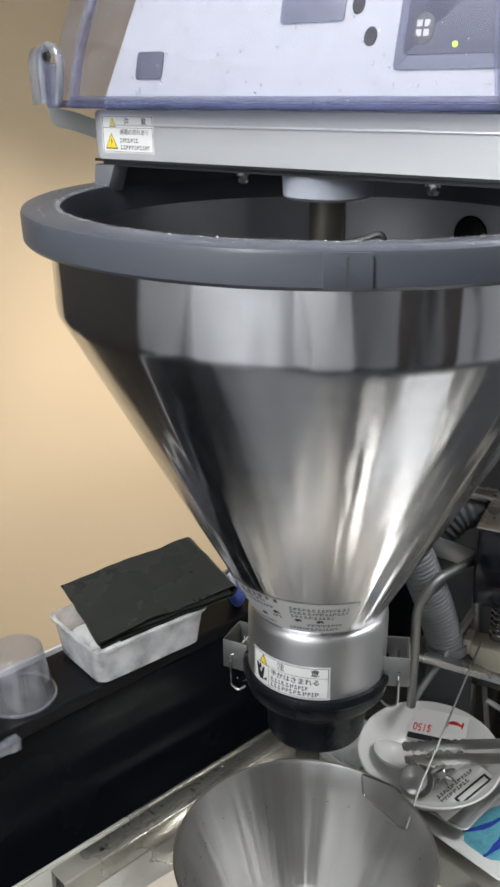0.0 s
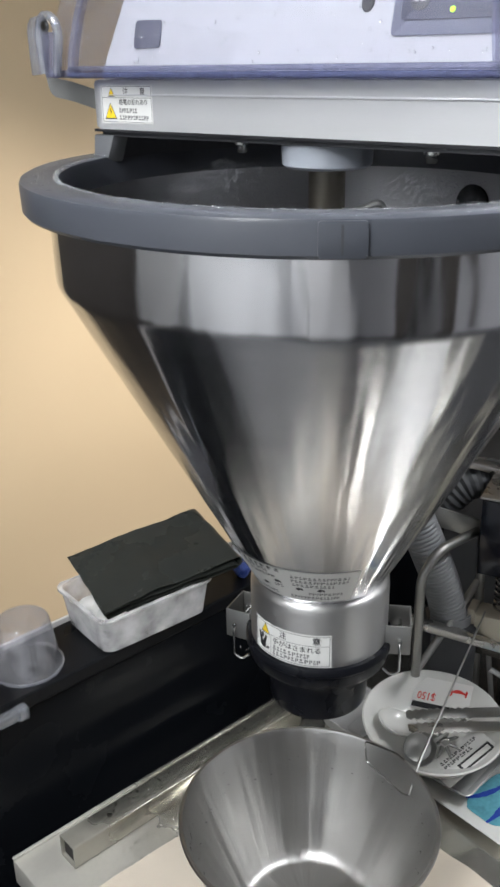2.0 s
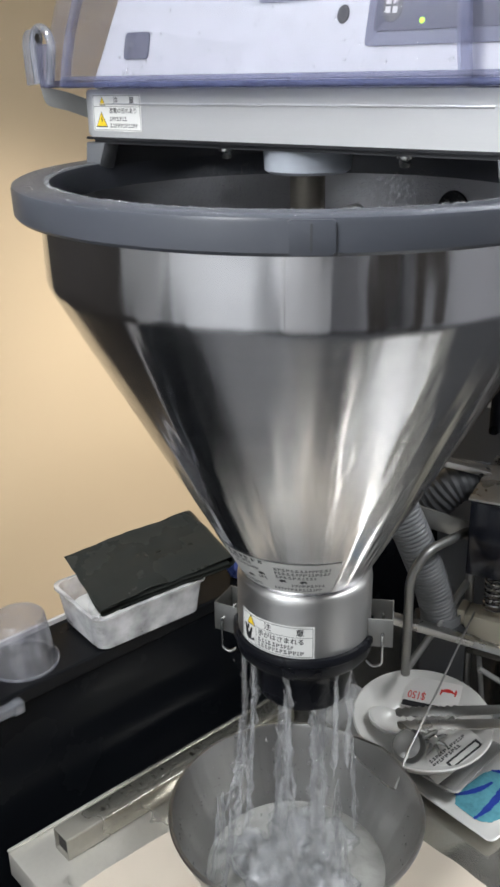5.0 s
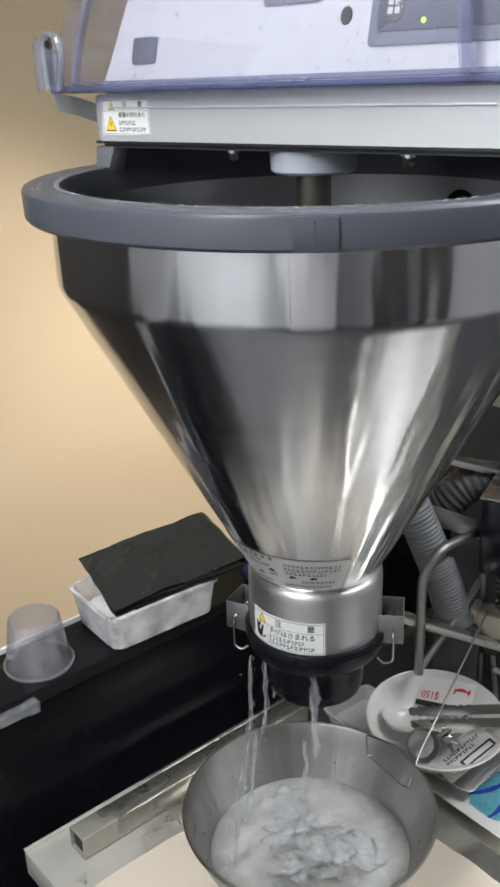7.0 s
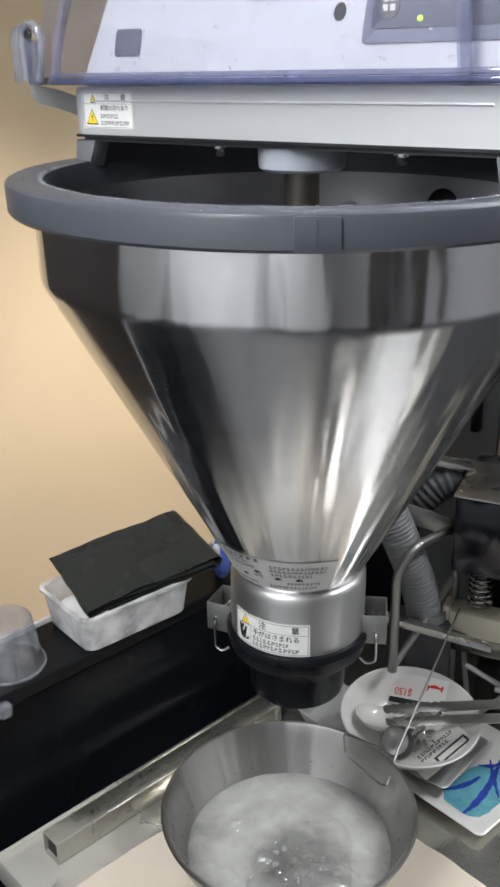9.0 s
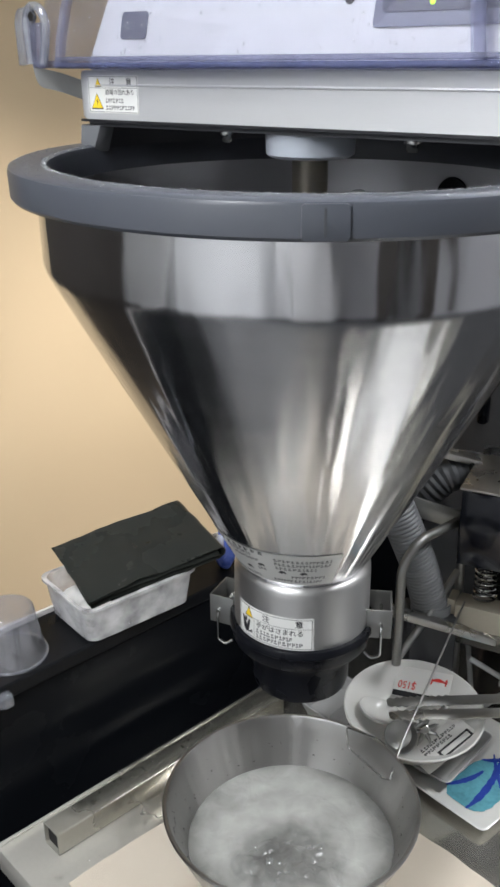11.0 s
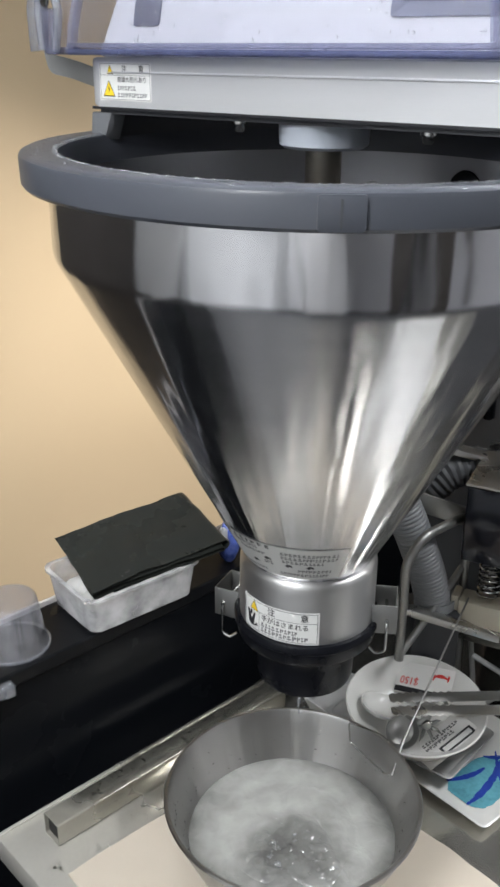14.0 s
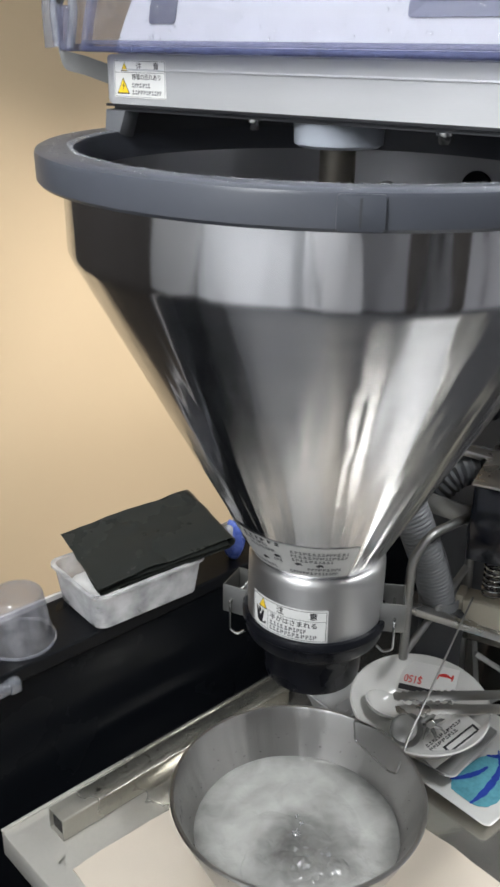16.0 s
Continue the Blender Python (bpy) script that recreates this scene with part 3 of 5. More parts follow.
for px0, px1, lean in ((0.000, 0.018, 0.008), (0.428, 0.462, -0.012)):
    bm = bmesh.new()
    a = [bm.verts.new(v) for v in ((px0, 0.002, 0.0105), (px1 + max(0, lean), 0.002, 0.0105), (px1 + max(0, lean), 0.022, 0.0105), (px0, 0.022, 0.0105))]
    b = [bm.verts.new(v) for v in ((px0 + max(0, -lean) * 0.5, -0.001, -0.0145), (px1, -0.001, -0.0145), (px1, 0.020, -0.0145), (px0 + max(0, -lean) * 0.5, 0.020, -0.0145))]
    bm.faces.new(a), bm.faces.new(b[::-1])
    for i in range(4):
        bm.faces.new((a[i], b[i], b[(i + 1) % 4], a[(i + 1) % 4]))
    bmesh.ops.bevel(bm, geom=bm.edges[:], offset=0.0015, segments=2, affect="EDGES", profile=0.5)
    part("post", bm, M_POST, head, "grey post on the ring")
for sx, sy in ((0.165, 0.018), (0.345, 0.018)):
    bm = lathe([(0.0, 0.0), (0.0035, 0.0), (0.0045, 0.002), (0.0045, 0.0065), (0.0065, 0.0065), (0.0065, 0.0097)], 20)
    part("spray_jet", moved(bm, Matrix.Translation((sx, sy, 0.0))), M_CHROME, head, "small steel spray jet")
# bright rolled ridge along the front face
part("front_ridge", tube([(0.025, 0.0006, 0.0455), (0.425, 0.0006, 0.0455)], 0.0014, 8), M_HEAD, head)

# sloping white panel under the lid
P0, P1 = Vector((0, 0.002, 0.058)), Vector((0, 0.045, 0.235))
slope = (P1 - P0).normalized()
pn = Vector((0, -slope.z, slope.y))


def on_panel(x, v, lift=0.0):
    """A place on the sloping panel: x along it, v metres up the slope."""
    return Vector((x, 0, 0)) + P0 + slope * v + pn * lift


bm = bmesh.new()
q = [on_panel(0.010, 0), on_panel(HW - 0.006, 0), on_panel(HW - 0.045, 0.19), on_panel(0.070, 0.19)]
f = [bm.verts.new(v) for v in q] + [bm.verts.new((v.x, 0.27, v.z)) for v in q]
for i in ((0, 1, 2, 3), (7, 6, 5, 4), (0, 4, 5, 1), (1, 5, 6, 2), (2, 6, 7, 3), (3, 7, 4, 0)):
    bm.faces.new([f[k] for k in i])
bmesh.ops.bevel(bm, geom=bm.edges[:], offset=0.006, segments=3, affect="EDGES", profile=0.5)
panel = part("panel", bm, M_PANEL, head, "white sloping control panel")
PM = Matrix(((1, 0, 0, 0), (0, slope.y, pn.y, 0), (0, slope.z, pn.z, 0), (0, 0, 0, 1)))


def panel_piece(name, x0, x1, v0, v1, mat, label="", h=0.0014, r=0.003, bev=0.0005):
    bm = plate(rounded(x0, x1, v0, v1, r), 0.0003, h, bev)
    moved(bm, Matrix.Translation(P0) @ PM)
    return part(name, bm, mat, panel, label)


panel_piece("dark_window", 0.054, 0.085, 0.026, 0.049, M_KEYPAD, "dark window")
panel_piece("display_window", 0.205, 0.264, 0.066, 0.120, M_WINDOW, "blue-grey display window")
panel_piece("keypad_frame", 0.312, 0.440, 0.030, 0.150, M_WINDOW, "grey keypad frame")
panel_piece("keypad", 0.319, 0.436, 0.040, 0.145, M_KEYPAD, "slate keypad", h=0.0022)
panel_piece("key_button", 0.325, 0.341, 0.046, 0.068, M_INK_GREY, "round key", h=0.0028, r=0.008)
bm = bmesh.new()
for bx, bv in ((0.3275, 0.0585), (0.3335, 0.0585), (0.3275, 0.0520), (0.3335, 0.0520)):
    add_box(bm, bx, bx + 0.0042, bv, bv + 0.0046, 0.0029, 0.0031)
part("key_marks", moved(bm, Matrix.Translation(P0) @ PM), M_STICKER, panel)
bm = lathe([(0.0, 0.0036), (0.0016, 0.0033), (0.0021, 0.0023)], 16)
part("indicator", moved(bm, Matrix.Translation(on_panel(0.3590, 0.046)) @ PM), M_LED, panel, "lit green indicator")
for hx, hv in ((0.289, 0.054), (0.275, 0.077)):
    bm = lathe([(0.0, 0.0011), (0.0048, 0.0011), (0.0056, 0.0003)], 24)
    part("plug", moved(bm, Matrix.Translation(on_panel(hx, hv)) @ PM @ Matrix.Diagonal((1, 1.25, 1, 1))), M_INK, panel, "black plug")

# clear lid: a bowed shell with thicker ribs and a flanged lower edge
def lid_profile():
    pts = []
    for i in range(15):
        a = i / 14
        y = -0.012 + 0.20 * (a ** 1.75)
        z = 0.061 + 0.215 * math.sin(a * math.pi / 2)
        pts.append((y, z))
    return pts


def drawn_in(x, z):
    """The lid narrows towards its top."""
    return x + (0.15 if x < HW / 2 else -0.15) * (z - 0.061)


def lid_strip(x0, x1, thick, lift=0.0):
    bm = bmesh.new()
    pr = [(y - lift, z + lift * 0.3) for y, z in lid_profile()]
    inner = [(y + thick, z - thick * 0.3) for y, z in pr]
    rows = []
    for x in (x0, x1):
        rows.append([bm.verts.new((drawn_in(x, z), y, z)) for y, z in pr + inner[::-1]])
    n = len(rows[0])
    for i in range(n):
        bm.faces.new((rows[0][i], rows[0][(i + 1) % n], rows[1][(i + 1) % n], rows[1][i]))
    return bm


lid = part("lid", lid_strip(-0.038, HW + 0.035, 0.003), M_COVER, head, "clear bluish plastic lid beaded with water")
for rx in (-0.007, 0.408):
    part("lid_rib", lid_strip(rx - 0.0045, rx + 0.0045, 0.005, 0.003), M_COVER_RIB, lid)
part("lid_edge", box(-0.010, HW + 0.030, -0.0150, -0.002, 0.0655, 0.0700, 0.0015, 3), M_COVER_RIB, lid, "thick tinted lower edge")
part("lid_edge", box(-0.010, HW + 0.030, -0.0160, 0.000, 0.0598, 0.0650, 0.002, 3), M_COVER_EDGE, lid, "dark tinted lower lip")
part("lid_flange", box(-0.045, -0.012, -0.0085, 0.004, 0.060, 0.0665, 0.002), M_COVER_RIB, lid)
bm = bmesh.new()
pr = lid_profile()
a = [bm.verts.new((drawn_in(-0.038, z), y, z)) for y, z in pr + [(0.25, 0.276), (0.25, 0.061)]]
bm.faces.new(a)
r = bmesh.ops.extrude_face_region(bm, geom=bm.faces[:])
bmesh.ops.translate(bm, vec=(0.002, 0, 0), verts=[v for v in r["geom"] if isinstance(v, bmesh.types.BMVert)])
part("lid_side", bm, M_COVER, lid, smooth=False)
grip = [(-0.061, 0.062), (-0.040, 0.064), (-0.037, 0.104), (-0.040, 0.110), (-0.046, 0.113), (-0.055, 0.112), (-0.060, 0.107), (-0.062, 0.099)]
bm = bmesh.new()
plate(grip, -0.003, 0.003, 0.0015, bm)
latch = part("latch", moved(bm, Matrix.Translation((0, -0.012, 0)) @ Matrix.Rotation(radians(90), 4, "X")), M_CLEAR, head, "clear moulded latch grip")
part("latch_loop", tube(bend([(-0.036, -0.020, 0.064), (-0.039, -0.020, 0.098), (-0.033, -0.021, 0.113), (-0.018, -0.021, 0.113), (-0.011, -0.020, 0.098), (-0.019, -0.020, 0.064)], 0.009, 5), 0.0042, 12), M_CLEAR, latch, "rounded clear loop")
part("latch_tongue", box(-0.034, -0.018, -0.022, -0.014, 0.060, 0.099, 0.003, 3), M_COVER_RIB, latch, "tinted clear tongue")
part("latch_screw", moved(lathe([(0.0, 0.003), (0.004, 0.0025), (0.005, 0.0)], 16), Matrix.Translation((-0.026, -0.022, 0.104)) @ Matrix.Rotation(radians(90), 4, "X")), M_CHROME, latch)
# steel strap that carries the latch
bm = bmesh.new()
path = bend([(0.001, 0.010, 0.040), (-0.030, 0.006, 0.048), (-0.052, 0.000, 0.052), (-0.056, -0.002, 0.074)], 0.008)
rows = []
for p in path:
    rows.append([bm.verts.new(p + Vector((dx, dy, dz))) for dx, dy, dz in ((0, -0.0008, -0.0085), (0, -0.0008, 0.0085), (0, 0.0012, 0.0085), (0, 0.0012, -0.0085))])
for a, b in zip(rows, rows[1:]):
    for i in range(4):
        bm.faces.new((a[i], a[(i + 1) % 4], b[(i + 1) % 4], b[i]))
bm.faces.new(rows[0]), bm.faces.new(rows[-1][::-1])
part("latch_strap", bm, M_STEEL_DULL, head, "bent steel strap")

BALL = bmesh.new()
bmesh.ops.create_icosphere(BALL, subdivisions=2, radius=1)
BALL_V, BALL_F = [v.co.copy() for v in BALL.verts], [[v.index for v in f.verts] for f in BALL.faces]
BALL.free()


def beads(poses):
    """Many small balls, one for each matrix, in one bmesh."""
    vs, fs = [], []
    for m in poses:
        k = len(vs)
        vs += [m @ v for v in BALL_V]
        fs += [[i + k for i in f] for f in BALL_F]
    me = bpy.data.meshes.new("tmp")
    me.from_pydata(vs, [], fs)
    bm = bmesh.new()
    bm.from_mesh(me)
    bpy.data.meshes.remove(me)
    return bm


# water beads on the lid and the ring
rnd = random.Random(4)
drops_at = []
for i in range(300):
    a = rnd.random() ** 2 * 0.55
    y = -0.012 + 0.20 * (a ** 1.75)
    z = 0.061 + 0.215 * math.sin(a * math.pi / 2)
    s = rnd.uniform(0.0004, 0.0013)
    drops_at.append(Matrix.Translation((rnd.uniform(0.02, HW - 0.02), y - 0.0002, z)) @ Matrix.Diagonal((1, 0.6, rnd.uniform(0.9, 1.2), 1)) @ Matrix.Scale(s, 4))
tagged(part("water_beading", beads(drops_at), M_BEAD, lid, "clear water beads"), kind="stuff")
drops_at = []
for i in range(1700):
    a, r = rnd.uniform(0, 2 * math.pi), (rnd.uniform(0.2215, 0.2485) if i % 3 == 0 else rnd.uniform(0.2205, 0.2250))
    s = rnd.uniform(0.0003, 0.0012)
    drops_at.append(Matrix.Translation((r * math.cos(a), r * math.sin(a), -0.0078)) @ Matrix.Diagonal((1, 1, 0.6, 1)) @ Matrix.Scale(s, 4))
tagged(part("water_beading", beads(drops_at), M_DROP, rim, "clear water beads"), kind="stuff")


# ---- stickers ----
def bars(rows, h, rnd, gap=0.25, cell=1.0):
    """Lines of small blocks in place of writing too small to read: rows of (x0, x1, y)."""
    bm = bmesh.new()
    for x0, x1, y in rows:
        x = x0
        while x < x1 - h * 0.5:
            w = min(h * cell * rnd.uniform(0.7, 1.15), x1 - x)
            k = rnd.random()
            if k < 0.5:
                add_box(bm, x, x + w * (1 - gap), y - h / 2, y - h * 0.18, 0, 0.00006)
                add_box(bm, x + w * 0.1, x + w * 0.55, y + h * 0.05, y + h / 2, 0, 0.00006)
            else:
                add_box(bm, x, x + w * 0.3, y - h / 2, y + h / 2, 0, 0.00006)
                add_box(bm, x + w * 0.42, x + w * (1 - gap), y - h * 0.1, y + h * 0.45, 0, 0.00006)
            x += w
    return bm


def triangle(cx, cy, s, z):
    bm = bmesh.new()
    plate([(cx - s, cy - s * 0.85), (cx + s, cy - s * 0.85), (cx, cy + s * 0.95)], z, z + 0.00006, 0, bm)
    return bm


def frame_lines(x0, x1, y0, y1, w, z):
    bm = box(x0, x1, y0, y0 + w, z, z + 0.00006)
    add_box(bm, x0, x1, y1 - w, y1, z, z + 0.00006)
    add_box(bm, x0, x0 + w, y0 + w, y1 - w, z, z + 0.00006)
    add_box(bm, x1 - w, x1, y0 + w, y1 - w, z, z + 0.00006)
    return bm


rb = random.Random(9)
# on the head: x to the right, y up the face
SM = Matrix.Translation((0.016, -0.0002, 0.0215)) @ Matrix.Rotation(radians(90), 4, "X")
st = part("sticker", moved(plate(rounded(0, 0.064, 0, 0.0325, 0.0012), 0, 0.0002), SM), M_STICKER, head, "white warning sticker with yellow triangles")
part("frame_line", moved(joined([frame_lines(0.001, 0.063, 0.001, 0.0315, 0.0004, 0.00025), box(0.001, 0.063, 0.0215, 0.0219, 0.00025, 0.00031)]), SM), M_INK_GREY, st)
part("triangle", moved(joined([triangle(0.0115, 0.010, 0.0078, 0.00025), triangle(0.0135, 0.0262, 0.0042, 0.00025)]), SM), M_INK, st)
part("triangle", moved(joined([triangle(0.0115, 0.010, 0.0066, 0.00036), triangle(0.0135, 0.0262, 0.0034, 0.00036)]), SM), M_YELLOW, st)
part("bolt_mark", moved(joined([plate([(0.0105, 0.0105), (0.0125, 0.0135), (0.0118, 0.0108), (0.0130, 0.0105), (0.0110, 0.0060), (0.0116, 0.0096)], 0.00045, 0.0005)]), SM), M_INK, st)
part("writing", moved(joined([moved(writing("注　　意", 0.0070), Matrix.Translation((0.028, 0.0265, 0.0003))), moved(writing("感電の恐れあり", 0.0052), Matrix.Translation((0.0225, 0.0178, 0.0003)))]), SM), M_INK, st)
part("small_print", moved(bars([(0.0225, 0.046, 0.0110), (0.0225, 0.059, 0.0050)], 0.0038, rb), Matrix.Identity(4) @ SM @ Matrix.Translation((0, 0, 0.00025))), M_INK_GREY, st)


def wrap(bm, surf, cuts=0.003):
    """Lays a flat piece on a round surface: surf(x, y, height) gives the place."""
    big = [e for e in bm.edges if e.calc_length() > cuts * 2]
    if big:
        for _ in range(3):
            big = [e for e in bm.edges if abs(e.verts[0].co.x - e.verts[1].co.x) > cuts]
            if not big:
                break
            bmesh.ops.subdivide_edges(bm, edges=big, cuts=3, use_grid_fill=True)
    for v in bm.verts:
        v.co = surf(v.co.x, v.co.y, v.co.z)
    return bm


def sheet(x0, x1, y0, y1, nx, ny):
    bm = bmesh.new()
    g = [[bm.verts.new((x0 + (x1 - x0) * i / nx, y0 + (y1 - y0) * j / ny, 0)) for j in range(ny + 1)] for i in range(nx + 1)]
    for i in range(nx):
        for j in range(ny):
            bm.faces.new((g[i][j], g[i + 1][j], g[i + 1][j + 1], g[i][j + 1]))
    return bm


def neck_surf(x, y, h):
    r = 0.0694 + 0.00025 + h
    a = radians(-155.5) + x / 0.0694
    return Vector((r * math.cos(a), r * math.sin(a), -0.4635 + y))


LW, LH = 0.0865, 0.0365
st = part("sticker", wrap(sheet(0, LW, 0, LH, 30, 4), neck_surf), M_STICKER, neck, "white caution sticker with a yellow triangle")
H1 = Matrix.Translation((0, 0, 0.0003))
part("frame_line", wrap(moved(joined([frame_lines(0.0015, LW - 0.0015, 0.0015, LH - 0.0015, 0.0005, 0), box(0.024, LW - 0.0015, 0.0240, 0.0244, 0, 0.00006), box(0.0236, 0.0240, 0.002, 0.0240, 0, 0.00006)]), H1), neck_surf), M_INK_GREY, st)
part("triangle", wrap(moved(triangle(0.0165, 0.0285, 0.0062, 0), H1), neck_surf), M_INK, st)
part("triangle", wrap(moved(triangle(0.0165, 0.0285, 0.0052, 0.0001), H1), neck_surf), M_YELLOW, st)
part("pictogram", wrap(moved(joined([plate([(0.006, 0.0215), (0.008, 0.0220), (0.013, 0.012), (0.0165, 0.0205), (0.0185, 0.0195), (0.0160, 0.006), (0.0210, 0.010), (0.0215, 0.0065), (0.012, 0.0045), (0.0085, 0.0070)], 0, 0.00006), box(0.0105, 0.0135, 0.0165, 0.0215, 0, 0.00006)]), H1), neck_surf), M_INK, st)
part("writing", wrap(moved(joined([moved(writing("注　　　意", 0.0085), Matrix.Translation((0.034, 0.0292, 0))), moved(writing("手がはさまれる", 0.0072), Matrix.Translation((0.0265, 0.0190, 0)))]), H1), neck_surf), M_INK, st)
part("small_print", wrap(moved(bars([(0.0265, 0.066, 0.0120), (0.0265, 0.077, 0.0060)], 0.0046, rb), H1), neck_surf), M_INK_GREY, st)


def cone_surf(x, y, h):
    z = -0.3900 + y * 0.88
    r = 0.0668 + (z + 0.3915) / (0.3915 - 0.0965) * (0.2266 - 0.0668) + 0.0006 + h
    a = radians(-196) + x / 0.082
    return Vector((r * math.cos(a), r * math.sin(a), z - h * 0.5))


CW, CH = 0.180, 0.050
st = part("sticker", wrap(sheet(0, CW, 0, CH, 60, 5), cone_surf), M_STICKER_SILVER, hopper, "silvery instruction sticker wrapped round the cone's foot")
part("small_print", wrap(moved(bars([(0.120, 0.172, 0.040), (0.120, 0.172, 0.0335), (0.120, 0.160, 0.027), (0.100, 0.112, 0.0200), (0.135, 0.170, 0.0135), (0.115, 0.168, 0.0065), (0.070, 0.098, 0.0400), (0.040, 0.062, 0.0400), (0.075, 0.105, 0.0330), (0.06, 0.10, 0.0065)], 0.0042, rb), H1), cone_surf), M_INK_GREY, st)
part("title_print", wrap(moved(bars([(0.020, 0.115, 0.0462)], 0.0050, rb, 0.45, 1.6), H1), cone_surf), M_INK, st)
pics = []
for cx, cy in ((0.060, 0.026), (0.088, 0.016), (0.105, 0.026), (0.126, 0.020), (0.147, 0.020), (0.042, 0.018)):
    pics.append(plate([(cx - 0.004, cy), (cx - 0.001, cy + 0.003), (cx + 0.003, cy + 0.002), (cx + 0.004, cy - 0.002), (cx + 0.001, cy - 0.0005), (cx - 0.001, cy - 0.0025)], 0, 0.00006))
part("pictogram", wrap(moved(joined(pics), H1), cone_surf), M_INK, st)


# ---- things on the table ----
def z_of(rel):
    return LIFT + rel


# square steel tube lying along the back of the table
bar = thing("steel_bar", W @ pose(0.03, 0.268, TABLE + 0.0005), "stained square stainless tube lying on the table, open at the end", "steel bar")
bm = bmesh.new()
o, i = rounded(-0.0168, 0.0168, 0.0, 0.0345, 0.0028, 3), rounded(-0.0150, 0.0150, 0.0018, 0.0327, 0.0020, 3)
rings = [[bm.verts.new((x, a, b)) for a, b in pts] for x, pts in ((-0.204, o), (0.20, o), (0.20, i), (-0.204, i))]
n = len(o)
for a, b in zip(rings, rings[1:] + rings[:1]):
    for k in range(n):
        bm.faces.new((a[k], a[(k + 1) % n], b[(k + 1) % n], b[k]))
part("tube", bm, M_STEEL_BAR, bar, "water-spotted steel tube")
# black sheet just inside the open end paints the shade in the tube
part("end_shade", box(-0.199, -0.197, -0.0148, 0.0148, 0.002, 0.0325), M_BLACK, bar, "black sheet standing in for the shaded hollow")

# towel under the bowl
rt = random.Random(2)
bm = bmesh.new()
nx, ny = 44, 56
g = []
for a in range(nx + 1):
    col = []
    for b in range(ny + 1):
        x, y = -0.190 + 0.378 * a / nx, -0.215 + 0.421 * b / ny
        edge = 0.006 * noise.noise(Vector((x * 18, y * 18, 3)))
        x += edge if a in (0, nx) else 0.4 * edge
        y += edge if b in (0, ny) else 0.4 * edge
        h = 0.0022 + 0.0012 * noise.noise(Vector((x * 22, y * 22, 0))) + 0.0004 * noise.noise(Vector((x * 120, y * 120, 1)))
        col.append(bm.verts.new((x, y, h)))
    g.append(col)
for a in range(nx):
    for b in range(ny):
        bm.faces.new((g[a][b], g[a + 1][b], g[a + 1][b + 1], g[a][b + 1]))
r = bmesh.ops.extrude_face_region(bm, geom=bm.faces[:])
for v in r["geom"]:
    if isinstance(v, bmesh.types.BMVert):
        v.co.z = 0.0004
towel = part("towel", bm, M_CLOTH, None, m=W @ pose(0, 0, TABLE))
tagged(towel, "cream cotton towel spread flat under the bowl", "towel")

# the mixing bowl
BZ = TABLE + 0.004
BOWL = (-0.008, 0.0)
bowl = thing("mixing_bowl", pose(BOWL[0], BOWL[1], BZ), "large scratched stainless mixing bowl on a towel", "bowl")
HB = LIFT - 0.7165 - BZ
bp_out = [(0.0, 0.0), (0.070, 0.0), (0.079, 0.004), (0.086, 0.013), (0.118, 0.085), (0.1375, 0.130), (0.1425, HB - 0.004), (0.1462, HB - 0.003), (0.1472, HB), (0.1460, HB + 0.0022), (0.1428, HB + 0.0022), (0.1408, HB - 0.001)]
bp_in = [(0.1360, 0.1300), (0.1165, 0.0860), (0.0848, 0.0145), (0.078, 0.0058), (0.069, 0.0022), (0.0, 0.0022)]
part("shell", lathe(bp_out + bp_in, 128), M_STEEL_BOWL, bowl, "worn stainless shell with a rolled lip")


def bowl_radius(h):
    pts = [(h0, r0) for r0, h0 in bp_in[::-1]]
    for (h0, r0), (h1, r1) in zip(pts, pts[1:]):
        if h <= h1:
            return r0 + (r1 - r0) * (h - h0) / max(1e-6, h1 - h0)
    return pts[-1][1]


rnd = random.Random(11)
drops_at = []
for k in range(170):
    h = rnd.uniform(0.098, 0.146)
    r = (0.1165 + (h - 0.086) * 0.443) - 0.0002
    a = rnd.uniform(0, 2 * math.pi)
    s = rnd.uniform(0.0006, 0.0021)
    drops_at.append(Matrix.Translation((r * math.cos(a), r * math.sin(a), h)) @ Matrix.Rotation(a, 4, "Z") @ Matrix.Diagonal((0.5, 1, rnd.uniform(1, 2), 1)) @ Matrix.Scale(s, 4))
tagged(part("water_beading", beads(drops_at), M_BEAD, bowl, "water beads"), kind="stuff")
# drops on the table and the bar
drops_at = []
for k in range(260):
    s = rnd.uniform(0.0006, 0.0024)
    if k < 150:
        p = (rnd.uniform(-0.12, 0.20), rnd.uniform(0.253, 0.283), TABLE + 0.035)
    else:
        p = (rnd.uniform(-0.20, 0.22), rnd.uniform(0.209, 0.246), TABLE)
    drops_at.append(Matrix.Translation(p) @ Matrix.Diagonal((1, rnd.uniform(0.7, 1.4), 0.45, 1)) @ Matrix.Scale(s, 4))
drops = part("water_drops", beads(drops_at), M_BEAD, None, m=W)
tagged(drops, "clear water drops splashed on the steel table", "water drops", kind="stuff")


def dish_profile(h, r, rb, t=0.004):
    return [(0.0, 0.003), (rb - 0.004, 0.003), (rb - 0.003, 0.0), (rb, 0.0), (rb + 0.002, 0.004), (rb + (r - rb) * 0.55, h * 0.42), (r - 0.001, h - 0.002), (r, h), (r - 0.002, h + 0.0012), (r - t, h), (rb + (r - rb) * 0.5, h * 0.46 + t * 0.4), (rb - 0.004, t + 0.003), (0.0, t + 0.002)]


